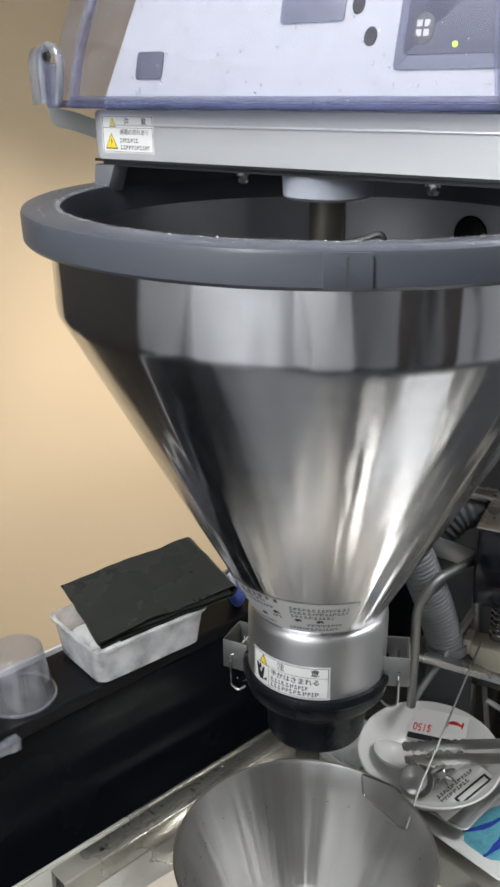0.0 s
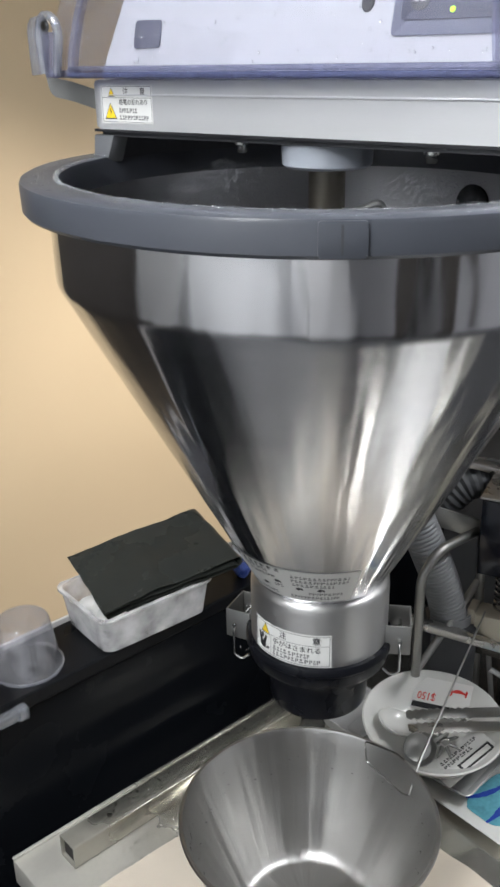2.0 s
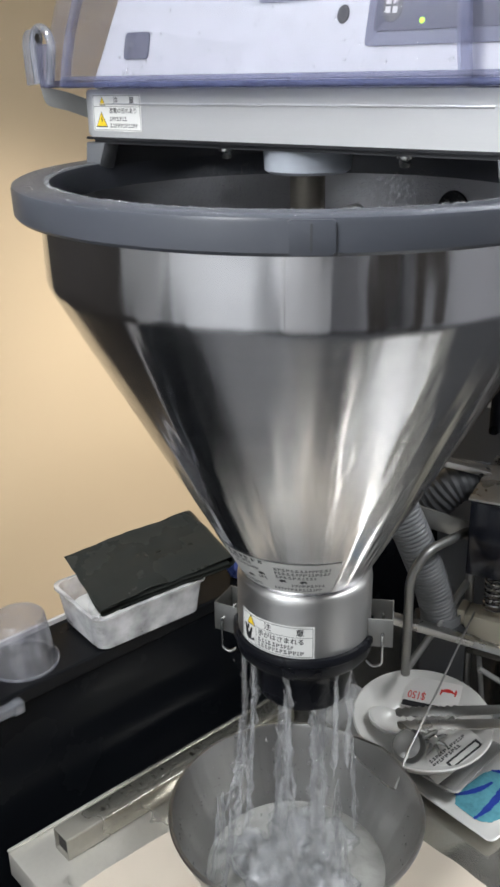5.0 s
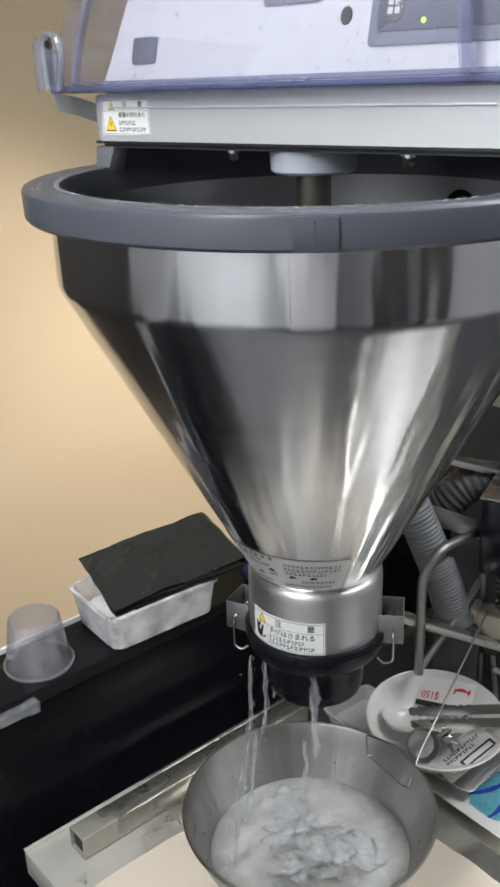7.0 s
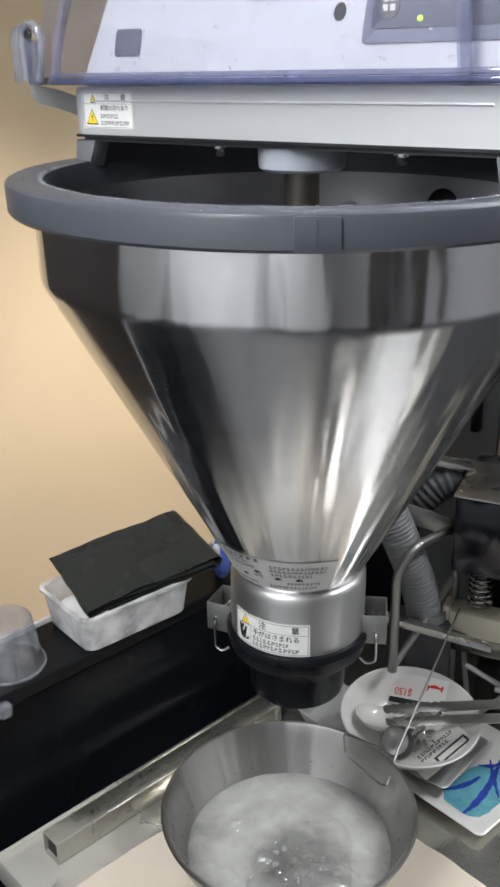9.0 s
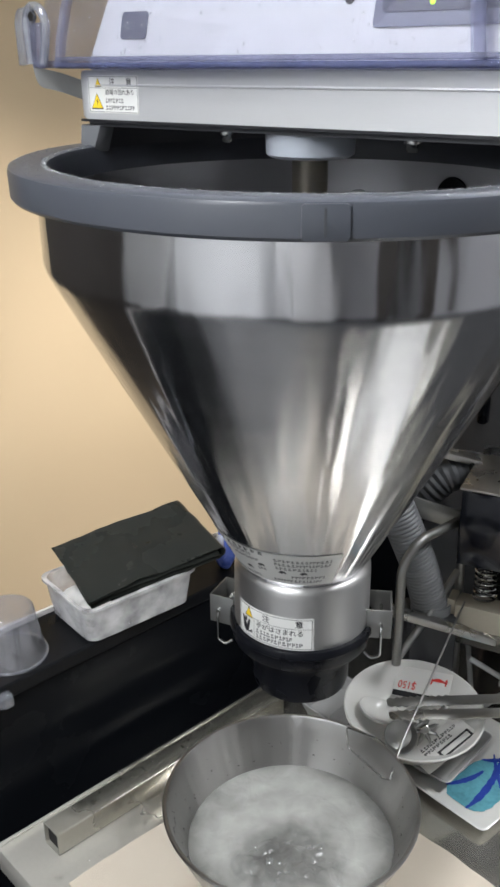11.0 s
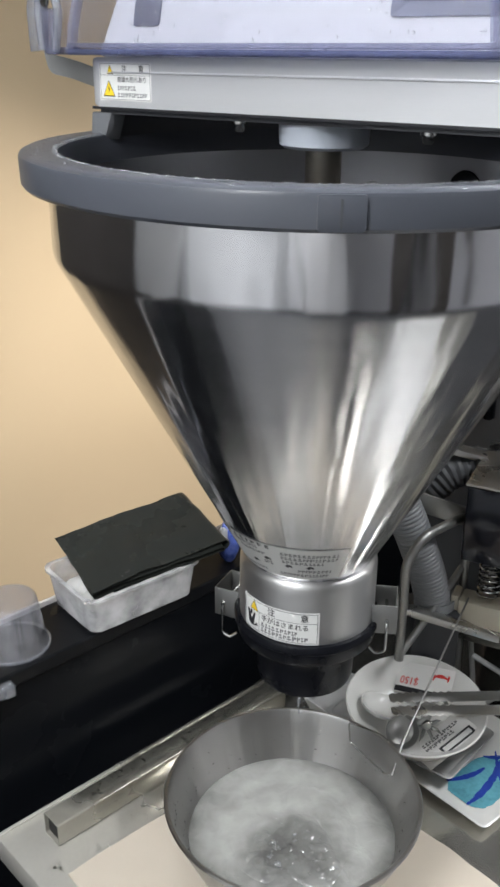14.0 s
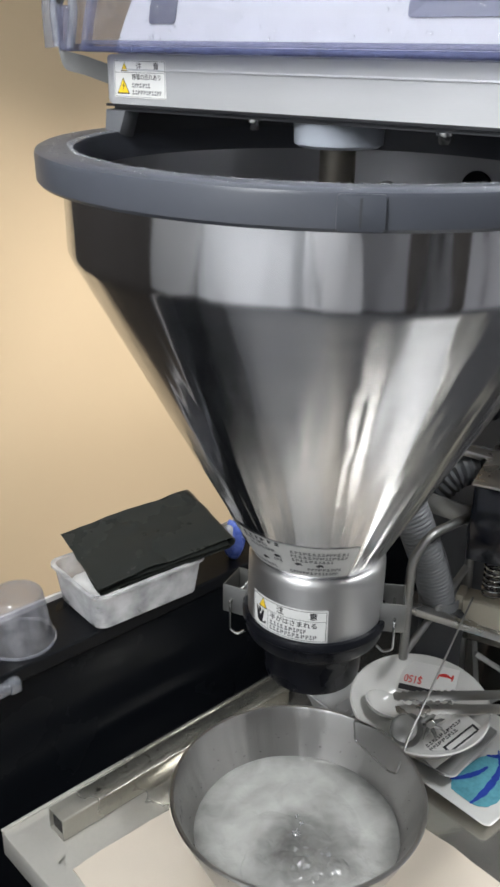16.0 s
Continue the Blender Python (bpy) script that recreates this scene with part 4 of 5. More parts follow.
def square_dish(sx, sy, h, flare, t, mat, name, parent, label):
    """A rectangular dish with a raised, outward-leaning edge."""
    bm = bmesh.new()
    prof = [(0.80, 0.0), (0.82, 0.0), (1.0, h), (1.0 - 0.02, h + 0.001), (1.0 - t / sx, h - 0.0005), (0.80, t + 0.001)]
    rings = []
    for k, z in prof:
        pts = rounded(-sx * k, sx * k, -sy - sx * (k - 1), sy + sx * (k - 1), 0.010, 4)
        rings.append([bm.verts.new((x, y, z)) for x, y in pts])
    n = len(rings[0])
    for a, b in zip(rings, rings[1:]):
        for k in range(n):
            bm.faces.new((a[k], a[(k + 1) % n], b[(k + 1) % n], b[k]))
    bm.faces.new(rings[0][::-1])
    bm.faces.new(rings[-1])
    return part(name, bm, mat, parent, label)


# painted dish flat on the table, a square plate on it, a round one on top
blue = thing("painted_dish", pose(0.262, 0.217, TABLE + 0.0005, 0, 0, 41), "white square ceramic dish with blue and teal brush strokes", "dish")
square_dish(0.098, 0.090, 0.013, 0, 0.006, M_CERAMIC, "dish", blue, "glazed white dish")


def stroke(pts, w, z):
    bm = bmesh.new()
    pts = [Vector((*p, z)) for p in pts]
    L, R = [], []
    for i, p in enumerate(pts):
        d = (pts[min(i + 1, len(pts) - 1)] - pts[max(i - 1, 0)]).normalized()
        s = Vector((-d.y, d.x, 0)) * w * (0.30 + 0.70 * math.sin(math.pi * (i + 0.6) / len(pts))) * (1 + 0.5 * noise.noise(Vector((p.x * 160, p.y * 160, 2))))
        L.append(bm.verts.new(p + s)), R.append(bm.verts.new(p - s))
    for i in range(len(pts) - 1):
        bm.faces.new((L[i], L[i + 1], R[i + 1], R[i]))
    return bm


def curve_pts(a, b, c, n=10):
    a, b, c = Vector(a), Vector(b), Vector(c)
    return [tuple((1 - t) ** 2 * a + 2 * t * (1 - t) * b + t * t * c) for t in (i / n for i in range(n + 1))]


DZ = 0.0075
part("teal_wash", plate([(x * 0.052 - 0.022 + 0.003 * noise.noise(Vector((x * 5, y * 5, 4))), y * 0.034 - 0.034 + 0.003 * noise.noise(Vector((x * 5, y * 5, 8)))) for x, y in [(math.copysign(abs(math.cos(a)) ** 0.5, math.cos(a)), math.copysign(abs(math.sin(a)) ** 0.5, math.sin(a))) for a in [2 * math.pi * k / 48 for k in range(48)]]], DZ, DZ + 0.0002), M_TEAL, blue, "cloudy teal wash")
for pts, w, dz in ((((-0.075, -0.045), (-0.03, -0.052), (0.052, -0.020)), 0.007, 0.0003), (((-0.015, -0.062), (0.010, -0.035), (0.040, -0.010)), 0.004, 0.0005), (((0.018, -0.005), (0.032, -0.028), (0.066, -0.032)), 0.006, 0.0007), (((-0.06, 0.0), (-0.03, -0.02), (0.0, -0.02)), 0.006, 0.0009)):
    part("brush_stroke", stroke(curve_pts(*pts, n=24), w * 0.72, DZ + dz), M_BLUE, blue, "dark blue brush stroke")

sq = thing("square_plate", pose(0.181, 0.273, TABLE + 0.0145, 0, 0, 48), "greyish white square ceramic plate under a round one", "plate")
square_dish(0.0655, 0.104, 0.014, 0, 0.005, M_CERAMIC_GREY, "dish", sq, "glazed plate")
saucer = thing("small_dish", pose(0.088, 0.342, TABLE + 0.0005, 0, 0, 40), "small pointed white ceramic dish beside the plates", "dish")
square_dish(0.050, 0.046, 0.024, 0, 0.005, M_CERAMIC_GREY, "dish", saucer, "glazed dish")

RP = Matrix.Translation((0.179, 0.246, TABLE + 0.0400)) @ Matrix.Rotation(radians(6), 4, "X")
rplate = thing("round_plate", RP, "deep round white ceramic plate holding tongs and price cards", "plate")
part("dish", lathe(dish_profile(0.050, 0.099, 0.052), 80), M_CERAMIC, rplate, "glazed white plate")

# price cards
card = thing("price_card", RP @ pose(0.022, 0.056, 0.036, 28, -10, -28), "white price card with red figures and a black band", "card", "cards on the plate")
part("card", plate(rounded(-0.042, 0.042, -0.022, 0.026, 0.002), 0, 0.0008), M_PAPER, card)
part("black_band", plate(rounded(-0.041, 0.018, -0.021, -0.0125, 0.001), 0.0009, 0.0012), M_INK, card)
part("red_figures", moved(writing("$150", 0.016, "CENTER"), Matrix.Translation((-0.022, -0.002, 0.0011)) @ Matrix.Rotation(math.pi, 4, "Z") @ Matrix.Diagonal((0.85, 1, 1, 1))), M_RED, card, "red price figures")
part("red_mark", joined([moved(stroke(curve_pts((0.0, 0.0), (0.010, 0.006), (0.022, 0.0)), 0.0022, 0.0012), Matrix.Translation((0.012, 0.010, 0))), moved(stroke(curve_pts((0.0, 0.0), (0.001, 0.005), (0.0, 0.010)), 0.0018, 0.0012), Matrix.Translation((0.034, 0.006, 0))), moved(stroke(curve_pts((0.0, 0.0), (0.002, 0.004), (0.001, 0.009)), 0.0018, 0.0012), Matrix.Translation((0.012, 0.005, 0)))]), M_RED, card, "red brush mark")
card2 = thing("price_card", RP @ pose(0.036, -0.040, 0.020, -12, -20, 30), "white card with black printed bars", "card", "cards on the plate")
part("card", plate(rounded(-0.045, 0.045, -0.026, 0.026, 0.002), 0, 0.0008), M_PAPER, card2)
part("print", bars([(-0.03, 0.035, 0.012), (-0.03, 0.02, 0.003)], 0.006, rb), M_INK, card2, m=pose(0, 0, 0.0009))
part("black_band", frame_lines(-0.015, 0.040, -0.022, -0.006, 0.0035, 0.0010), M_INK, card2)

# white spoon rest and tongs across the plate
spoon = thing("spoon_rest", RP @ pose(-0.050, 0.010, 0.022, -4, 20, 10), "small oval white china spoon rest", "spoon rest")
part("bowl", moved(lathe([(0.0, 0.0), (0.018, 0.001), (0.030, 0.008), (0.034, 0.014), (0.032, 0.0145), (0.028, 0.010), (0.016, 0.004), (0.0, 0.003)], 40), Matrix.Diagonal((0.95, 0.85, 1, 1))), M_CERAMIC, spoon)

tongs = thing("tongs", pose(0.213, 0.2150, z_of(-0.7665), 0, -1, 0), "stainless serving tongs with serrated tips across the plate", "tongs")


def tong_arm(y0, y1, dz, name):
    bm = bmesh.new()
    n = 64
    rows = []
    for i in range(n + 1):
        t = i / n
        x = -0.075 + 0.315 * t
        w = 0.0105 - 0.0015 * t if t > 0.12 else 0.008 + 0.02 * t
        w += 0.0019 * (1 if i % 2 else -1) if t < 0.27 else 0
        y = y0 + (y1 - y0) * t
        cup = 0.004 * math.sin(math.pi * min(1, t * 3))
        rows.append([bm.verts.new((x, y - w, dz + 0.001)), bm.verts.new((x, y - w * 0.5, dz + cup)), bm.verts.new((x, y + w * 0.5, dz + cup)), bm.verts.new((x, y + w, dz + 0.001))])
    for a, b in zip(rows, rows[1:]):
        for k in range(3):
            bm.faces.new((a[k], a[k + 1], b[k + 1], b[k]))
    r = bmesh.ops.extrude_face_region(bm, geom=bm.faces[:])
    bmesh.ops.translate(bm, vec=(0, 0, -0.0012), verts=[v for v in r["geom"] if isinstance(v, bmesh.types.BMVert)])
    part(name, bm, M_STEEL_DULL if dz > 0.002 else M_STEEL, tongs, "stainless arm with a toothed tip")


tong_arm(0.012, 0.016, 0.004, "arm")
tong_arm(-0.010, -0.012, 0.000, "arm")
scoop = thing("measuring_scoop", RP @ pose(-0.026, -0.026, 0.026, 52, -14, 20), "small round steel scoop lying on the plate", "scoop")
part("cup", moved(lathe([(0.0, 0.0), (0.012, 0.0), (0.020, 0.005), (0.0235, 0.014), (0.0240, 0.018), (0.0230, 0.018), (0.019, 0.007), (0.011, 0.002), (0.0, 0.002)], 36), pose(0, 0, 0)), M_STEEL_DULL, scoop)
part("handle", tube([(0.022, 0, 0.014), (0.05, 0.004, 0.017), (0.075, 0.008, 0.016)], 0.003, 8), M_STEEL_DULL, scoop)
claw = thing("steel_claw_grip", RP @ pose(0.012, -0.022, 0.030, 30, 0, 10), "small steel claw with pointed fingers lying on the plate", "claw grip")
part("hub", lathe([(0.0, 0.006), (0.006, 0.005), (0.009, 0.0), (0.006, -0.004), (0.0, -0.005)], 24), M_STEEL, claw)
for k in range(8):
    a = radians(45 * k + 10)
    c, d = math.cos(a), math.sin(a)
    part("finger", tube([(0.006 * c, 0.006 * d, 0.0), (0.016 * c, 0.016 * d, 0.003), (0.024 * c, 0.024 * d, -0.004)], 0.003, 8, radii=[0.0032, 0.0026, 0.0006]), M_STEEL_DULL, claw)

# thin wire tool hooked over the bowl, leaning on the ivory rail
wire = thing("wire_hook_tool", pose(0, 0, LIFT), "long thin steel wire with a square loop hooked in the bowl", "wire hook")
part("rod", tube([(0.1125, 0.0460, -0.7330), (0.1310, 0.0820, -0.7110), (0.195, 0.2100, -0.6990), (0.2680, 0.3560, -0.6835)], 0.0014, 8), M_STEEL_DULL, wire, "thin wire shaft")
part("loop", tube(bend([(0.1125, 0.0460, -0.7330), (0.1070, 0.0580, -0.7420), (0.0690, 0.1030, -0.7330), (0.0665, 0.1060, -0.7040), (0.1000, 0.0740, -0.6950), (0.1080, 0.0640, -0.6960)], 0.005), 0.0012, 8), M_CHROME, wire, "bent wire loop")

# ---- on the black ledge ----
L0 = LEDGE_TOP
tub = thing("plastic_box", W @ pose(0.048, 0.404, L0 + 0.0005, 0, 0, -3), "frosted clear plastic food box standing on the black ledge", "plastic box")
bm = bmesh.new()
prof = [(0.080, 0.052, 0.0), (0.084, 0.056, 0.004), (0.090, 0.062, 0.055), (0.094, 0.066, 0.056), (0.094, 0.066, 0.060), (0.0885, 0.0605, 0.060), (0.083, 0.055, 0.006), (0.078, 0.050, 0.002)]
rings = [[bm.verts.new((x, y, z)) for x, y in rounded(-a, a, -b, b, 0.016, 5)] for a, b, z in prof]
n = len(rings[0])
for a, b in zip(rings, rings[1:]):
    for k in range(n):
        bm.faces.new((a[k], a[(k + 1) % n], b[(k + 1) % n], b[k]))
bm.faces.new(rings[0][::-1]), bm.faces.new(rings[-1])
part("tub", bm, M_FROST, tub, "frosted tub")
rr = random.Random(5)
for k in range(16):
    bm = bmesh.new()
    bmesh.ops.create_icosphere(bm, subdivisions=2, radius=rr.uniform(0.016, 0.024), matrix=Matrix.Translation((rr.uniform(-0.06, 0.06), rr.uniform(-0.032, 0.032), rr.uniform(0.024, 0.034))) @ Matrix.Diagonal((1.2, 1, 0.75, 1)))
    part("packet", bm, M_PAPER, tub, "pale packet")

nori = thing("nori_packet", W @ pose(0.087, 0.414, L0 + 0.0640, 7, -6, -12), "dark glossy folded packet of nori sheets on a plastic box", "nori packet")


def folded_sheet(sx, sy, low, high, flap, seed, mat, name, label):
    """A limp sheet folded over at its +x end: the top layer, a rounded back and a shorter lower layer."""
    r = (high - low) / 2
    prof = [(-sx + 2 * sx * i / 20, high, i / 20) for i in range(21)]
    prof += [(sx + r * math.sin(radians(a)), low + r + r * math.cos(radians(a)), 1.0) for a in (30, 60, 90, 120, 150)]
    prof += [(sx - (sx + flap) * i / 18, low, 1 - i / 18) for i in range(19)]
    bm = bmesh.new()
    ny, g = 16, []
    for k, (x, z, q) in enumerate(prof):
        row = []
        for b in range(ny + 1):
            y = -sy + 2 * sy * b / ny
            side = 1 if k < 21 else 0.5
            h = side * (0.0026 * noise.noise(Vector((x * 15, y * 15, seed))) + 0.0012 * noise.noise(Vector((x * 48, y * 48, seed))))
            h += 0.0045 * math.exp(-((x + 0.012 - 0.25 * y) / 0.012) ** 2) * side * (0.4 + noise.noise(Vector((y * 30, seed, 1))))
            h -= 0.007 * max(0, 0.35 - q) * (1 if k < 21 else 2.2)
            edge = 0.0025 * noise.noise(Vector((x * 25, seed, b))) if b in (0, ny) else 0
            row.append(bm.verts.new((x + 0.002 * noise.noise(Vector((y * 30, seed, 7))), y + edge, z + h)))
        g.append(row)
    for a, b in zip(g, g[1:]):
        for k in range(ny):
            bm.faces.new((a[k], a[k + 1], b[k + 1], b[k]))
    bmesh.ops.recalc_face_normals(bm, faces=bm.faces[:])
    bmesh.ops.solidify(bm, geom=bm.faces[:], thickness=0.0009)
    return part(name, bm, mat, nori, label, sharp=60)


folded_sheet(0.100, 0.068, 0.0050, 0.0120, 0.096, 3, M_NORI_EDGE, "inner_wrap", "dark inner layers").matrix_basis = pose(-0.001, -0.003, 0, 0, 0, -2.5)
folded_sheet(0.102, 0.070, 0.0010, 0.0180, 0.090, 8, M_NORI, "wrapper", "creased glossy black wrap folded over")

cup = thing("plastic_cup", pose(-0.3705, 0.2185, L0 + 0.0005), "clear plastic cup standing upside down on the black ledge", "cup")
part("wall", lathe([(0.0460, 0.0), (0.0475, 0.0008), (0.0475, 0.0030), (0.0445, 0.0040), (0.0345, 0.071), (0.0325, 0.0735), (0.0, 0.0740), (0.0, 0.0730), (0.0320, 0.0725), (0.0340, 0.070), (0.0438, 0.0035)], 64), M_CUP, cup)
part("lip", lathe([(0.0458, 0.0), (0.0482, 0.0), (0.0482, 0.0034), (0.0458, 0.0034)], 64, close=True), M_CLEAR, cup, "thick clear lip")

holder = thing("acrylic_bar", W @ pose(-0.225, 0.352, z_of(-0.686)), "short clear acrylic bar fixed on the black half wall", "acrylic bar")
part("rod", box(-0.10, 0.060, -0.007, 0.010, -0.007, 0.007, 0.002, 3), M_CLEAR, holder)
part("end_cap", box(0.046, 0.062, -0.0085, 0.010, -0.009, 0.009, 0.0025, 3), M_CLEAR, holder)

bag = thing("plastic_bag", W @ pose(0.231, 0.384, L0), "crumpled blue and white plastic bag behind the machine", "plastic bag")
bm = bmesh.new()
bmesh.ops.create_icosphere(bm, subdivisions=4, radius=0.032, matrix=Matrix.Translation((0, 0, 0.030)) @ Matrix.Diagonal((0.45, 0.6, 1.0, 1)))
for v in bm.verts:
    v.co *= 1 + 0.28 * noise.noise(v.co * 45) + 0.12 * noise.noise(v.co * 120)
    v.co.z = max(0.0005, v.co.z)
part("film", bm, M_BAG, bag, "blue film", sharp=120)
bm = bmesh.new()
bmesh.ops.create_icosphere(bm, subdivisions=3, radius=0.020, matrix=Matrix.Translation((-0.012, -0.004, 0.046)) @ Matrix.Diagonal((0.8, 0.5, 0.8, 1)))
for v in bm.verts:
    v.co *= 1 + 0.25 * noise.noise(v.co * 60)
part("film", bm, M_FROST, bag, "whitish film", sharp=120)

# ---- the corner behind: pipes, hoses and an appliance ----
guard = thing("pipe_guard", pose(0, 0, 0), "bent steel pipe guard with cross bars behind the plates", "pipe guard")
part("hoop", tube(bend([(0.161, 0.300, z_of(-0.752)), (0.160, 0.300, z_of(-0.590)), (0.185, 0.315, z_of(-0.556)), (0.262, 0.385, z_of(-0.560)), (0.275, 0.40, TABLE)], 0.018, 6), 0.0068, 14), M_STEEL_DULL, guard, "bent steel pipe")
part("strut", tube([(0.163, 0.302, z_of(-0.745)), (0.215, 0.345, z_of(-0.695)), (0.262, 0.388, z_of(-0.650))], 0.0055, 12), M_STEEL_DULL, guard)

rack = thing("steel_rack", pose(0, 0, 0), "stainless rack carrying an appliance in the corner", "rack")


def rail(a, b, w, h, mat, name, label=""):
    a, b = Vector(a), Vector(b)
    d = b - a
    m = Matrix.Translation(a) @ d.to_track_quat("X", "Z").to_matrix().to_4x4()
    return part(name, box(0, d.length, -w / 2, w / 2, -h / 2, h / 2, 0.002, m=m), mat, rack, label)


rail((0.120, 0.330, z_of(-0.668)), (0.60, 0.330 + 0.02, z_of(-0.845)), 0.02, 0.012, M_STEEL, "rail")
rail((0.175, 0.400, z_of(-0.540)), (0.50, 0.40, z_of(-0.655)), 0.006, 0.030, M_STEEL_DULL, "rail", "flat steel bar")
rail((0.215, 0.450, z_of(-0.474)), (0.62, 0.44, z_of(-0.585)), 0.03, 0.010, M_STEEL, "shelf_edge", "bright shelf edge")
part("leg", box(0.40, 0.425, 0.43, 0.455, TABLE, z_of(-0.53), 0.003), M_STEEL_DULL, rack)
part("leg", box(0.60, 0.625, 0.43, 0.455, TABLE, z_of(-0.59), 0.003), M_STEEL_DULL, rack)

oven = thing("kitchen_appliance", pose(0.247, 0.350, z_of(-0.612), 0, 0, -26), "steel-topped kitchen appliance with a dark glass front", "appliance")
part("body", box(0.0, 0.26, 0.002, 0.16, 0.004, 0.117, 0.002), M_BLACK, oven)
part("front_glass", box(0.002, 0.083, -0.003, 0.0018, 0.0, 0.116, 0.001), M_GLASSBLACK, oven, "dark glass front")
part("front_glass", box(0.092, 0.25, -0.003, 0.0018, 0.0, 0.116, 0.001), M_GLASSBLACK, oven, "dark glass front")
part("edge_strip", box(0.0835, 0.0915, -0.005, 0.0018, -0.006, 0.117, 0.001), M_TRIMWHITE, oven, "pale edge strip")
part("top", box(-0.002, 0.262, -0.004, 0.165, 0.1175, 0.121, 0.001), M_STEEL, oven, "stainless top plate")
part("foot", box(0.02, 0.24, 0.06, 0.15, -0.030, 0.0035), M_BLACK, oven)

ivory = thing("ivory_rail", pose(0.252, 0.352, z_of(-0.703), 0, 0, -26), "ivory painted steel channel below the appliance", "channel")
part("channel", box(0.0, 0.36, 0.0, 0.04, -0.020, 0.018, 0.003), M_IVORY, ivory)
part("lower_face", box(0.004, 0.36, 0.005, 0.035, -0.052, -0.0205, 0.003), M_STEEL_BAR, ivory)
part("end_bracket", box(-0.012, -0.0005, 0.004, 0.036, -0.030, 0.022, 0.002), M_IVORY, ivory)
part("leg", box(0.20, 0.22, 0.01, 0.03, -(z_of(-0.703) - TABLE), -0.0525, 0.001), M_STEEL_DULL, ivory)
part("post", box(0.10, 0.20, 0.045, 0.115, -0.018, 0.061, 0.001), M_BLACK, ivory)

spring = thing("coil_spring", pose(0.300, 0.364, z_of(-0.6848)), "bright steel coil spring under the appliance", "spring")
pts = [(0.0170 * math.cos(a), 0.0170 * math.sin(a), 0.055 * a / (2 * math.pi * 6)) for a in [2 * math.pi * 6 * i / 110 for i in range(111)]]
part("coil", tube(pts, 0.0020, 6), M_CHROME, spring)


def hose(pts, r, pitch, label, mat):
    """A ribbed flexible hose along a smooth path."""
    h = thing("flexible_hose", pose(0, 0, 0), label, "hose", "grey hoses")
    P = [Vector(p) for p in pts]
    fine = []
    for i in range(len(P) - 1):
        p0, p1, p2, p3 = P[max(i - 1, 0)], P[i], P[i + 1], P[min(i + 2, len(P) - 1)]
        for k in range(60):
            t = k / 60
            fine.append(0.5 * ((2 * p1) + (p2 - p0) * t + (2 * p0 - 5 * p1 + 4 * p2 - p3) * t * t + (3 * p1 - p0 - 3 * p2 + p3) * t ** 3))
    L = [0]
    for a, b in zip(fine, fine[1:]):
        L.append(L[-1] + (b - a).length)
    n = int(L[-1] / (pitch / 4))
    path, rad, j = [], [], 0
    for i in range(n + 1):
        s = L[-1] * i / n
        while j < len(L) - 2 and L[j + 1] < s:
            j += 1
        t = (s - L[j]) / max(1e-9, L[j + 1] - L[j])
        path.append(fine[j].lerp(fine[j + 1], min(1, t)))
        rad.append(r * (1 + 0.04 * math.cos(2 * math.pi * s / pitch)))
    part("ribbed_tube", tube(path, r, 22, radii=rad), mat, h)


hose([(0.117, 0.385, z_of(-0.44)), (0.152, 0.37, z_of(-0.515)), (0.180, 0.365, z_of(-0.580)), (0.205, 0.368, z_of(-0.645)), (0.220, 0.370, z_of(-0.6985))], 0.0265, 0.0062, "grey ribbed plastic hose running down behind the funnel", M_HOSE)
hose([(0.345, 0.475, z_of(-0.552)), (0.290, 0.468, z_of(-0.520)), (0.248, 0.458, z_of(-0.522)), (0.212, 0.462, z_of(-0.555)), (0.170, 0.500, z_of(-0.592)), (0.100, 0.570, z_of(-0.637)), (0.060, 0.600, z_of(-0.641))], 0.029, 0.0085, "dark grey ribbed hose in the corner", M_HOSE_DARK)

# white wire rack at the table's far end
wr = thing("wire_rack", pose(0, 0, 0), "grey coated wire rack on the table", "wire rack")
for a, b in (((0.278, 0.34, -0.772), (0.42, 0.34, -0.872)), ((0.30, 0.335, -0.866), (0.42, 0.335, -0.760)), ((0.325, 0.33, -0.812), (0.46, 0.30, -0.838)), ((0.292, 0.34, -0.872), (0.292, 0.40, -0.790))):
    part("wire", tube([(a[0], a[1], z_of(a[2])), (b[0], b[1], z_of(b[2]))], 0.0042, 10), M_CERAMIC_GREY, wr)

# machines and shelves farther off in the same corner
far = thing("storage_cabinet", W @ pose(0.70, 0.0, 0), "grey steel cabinet with a brown side standing past the table", "cabinet")
part("body", box(0.02, 0.50, -0.30, 0.352, 0.0, 1.62, 0.004), M_WALLDARK, far)
part("door", box(0.0, 0.0185, 0.200, 0.350, 0.05, 1.60, 0.003), M_WALLDARK, far, "grey door")
part("trim_strip", box(-0.002, 0.0185, 0.178, 0.198, 0.05, 1.60, 0.002), M_BROWN, far, "pinkish upright strip")
part("door", box(0.0, 0.0185, -0.29, 0.176, 0.05, 1.60, 0.003), M_DARKWOOD, far, "dark brown door")
part("handle", box(-0.018, -0.0005, 0.232, 0.246, 1.16, 1.30, 0.003), M_BLACK, far, "black handle")
part("notice", box(-0.0016, -0.0005, 0.256, 0.300, 1.20, 1.30), M_PAPER, far, "small white notice")
crate = thing("dark_crate", W @ pose(0.655, 0.08, 0), "dark plastic crates stacked beside the table", "crate")
for k in range(4):
    part("crate", box(-0.012, 0.030, -0.14, 0.085, 0.0 + 0.27 * k, 0.265 + 0.27 * k, 0.008), M_BLACK, crate)
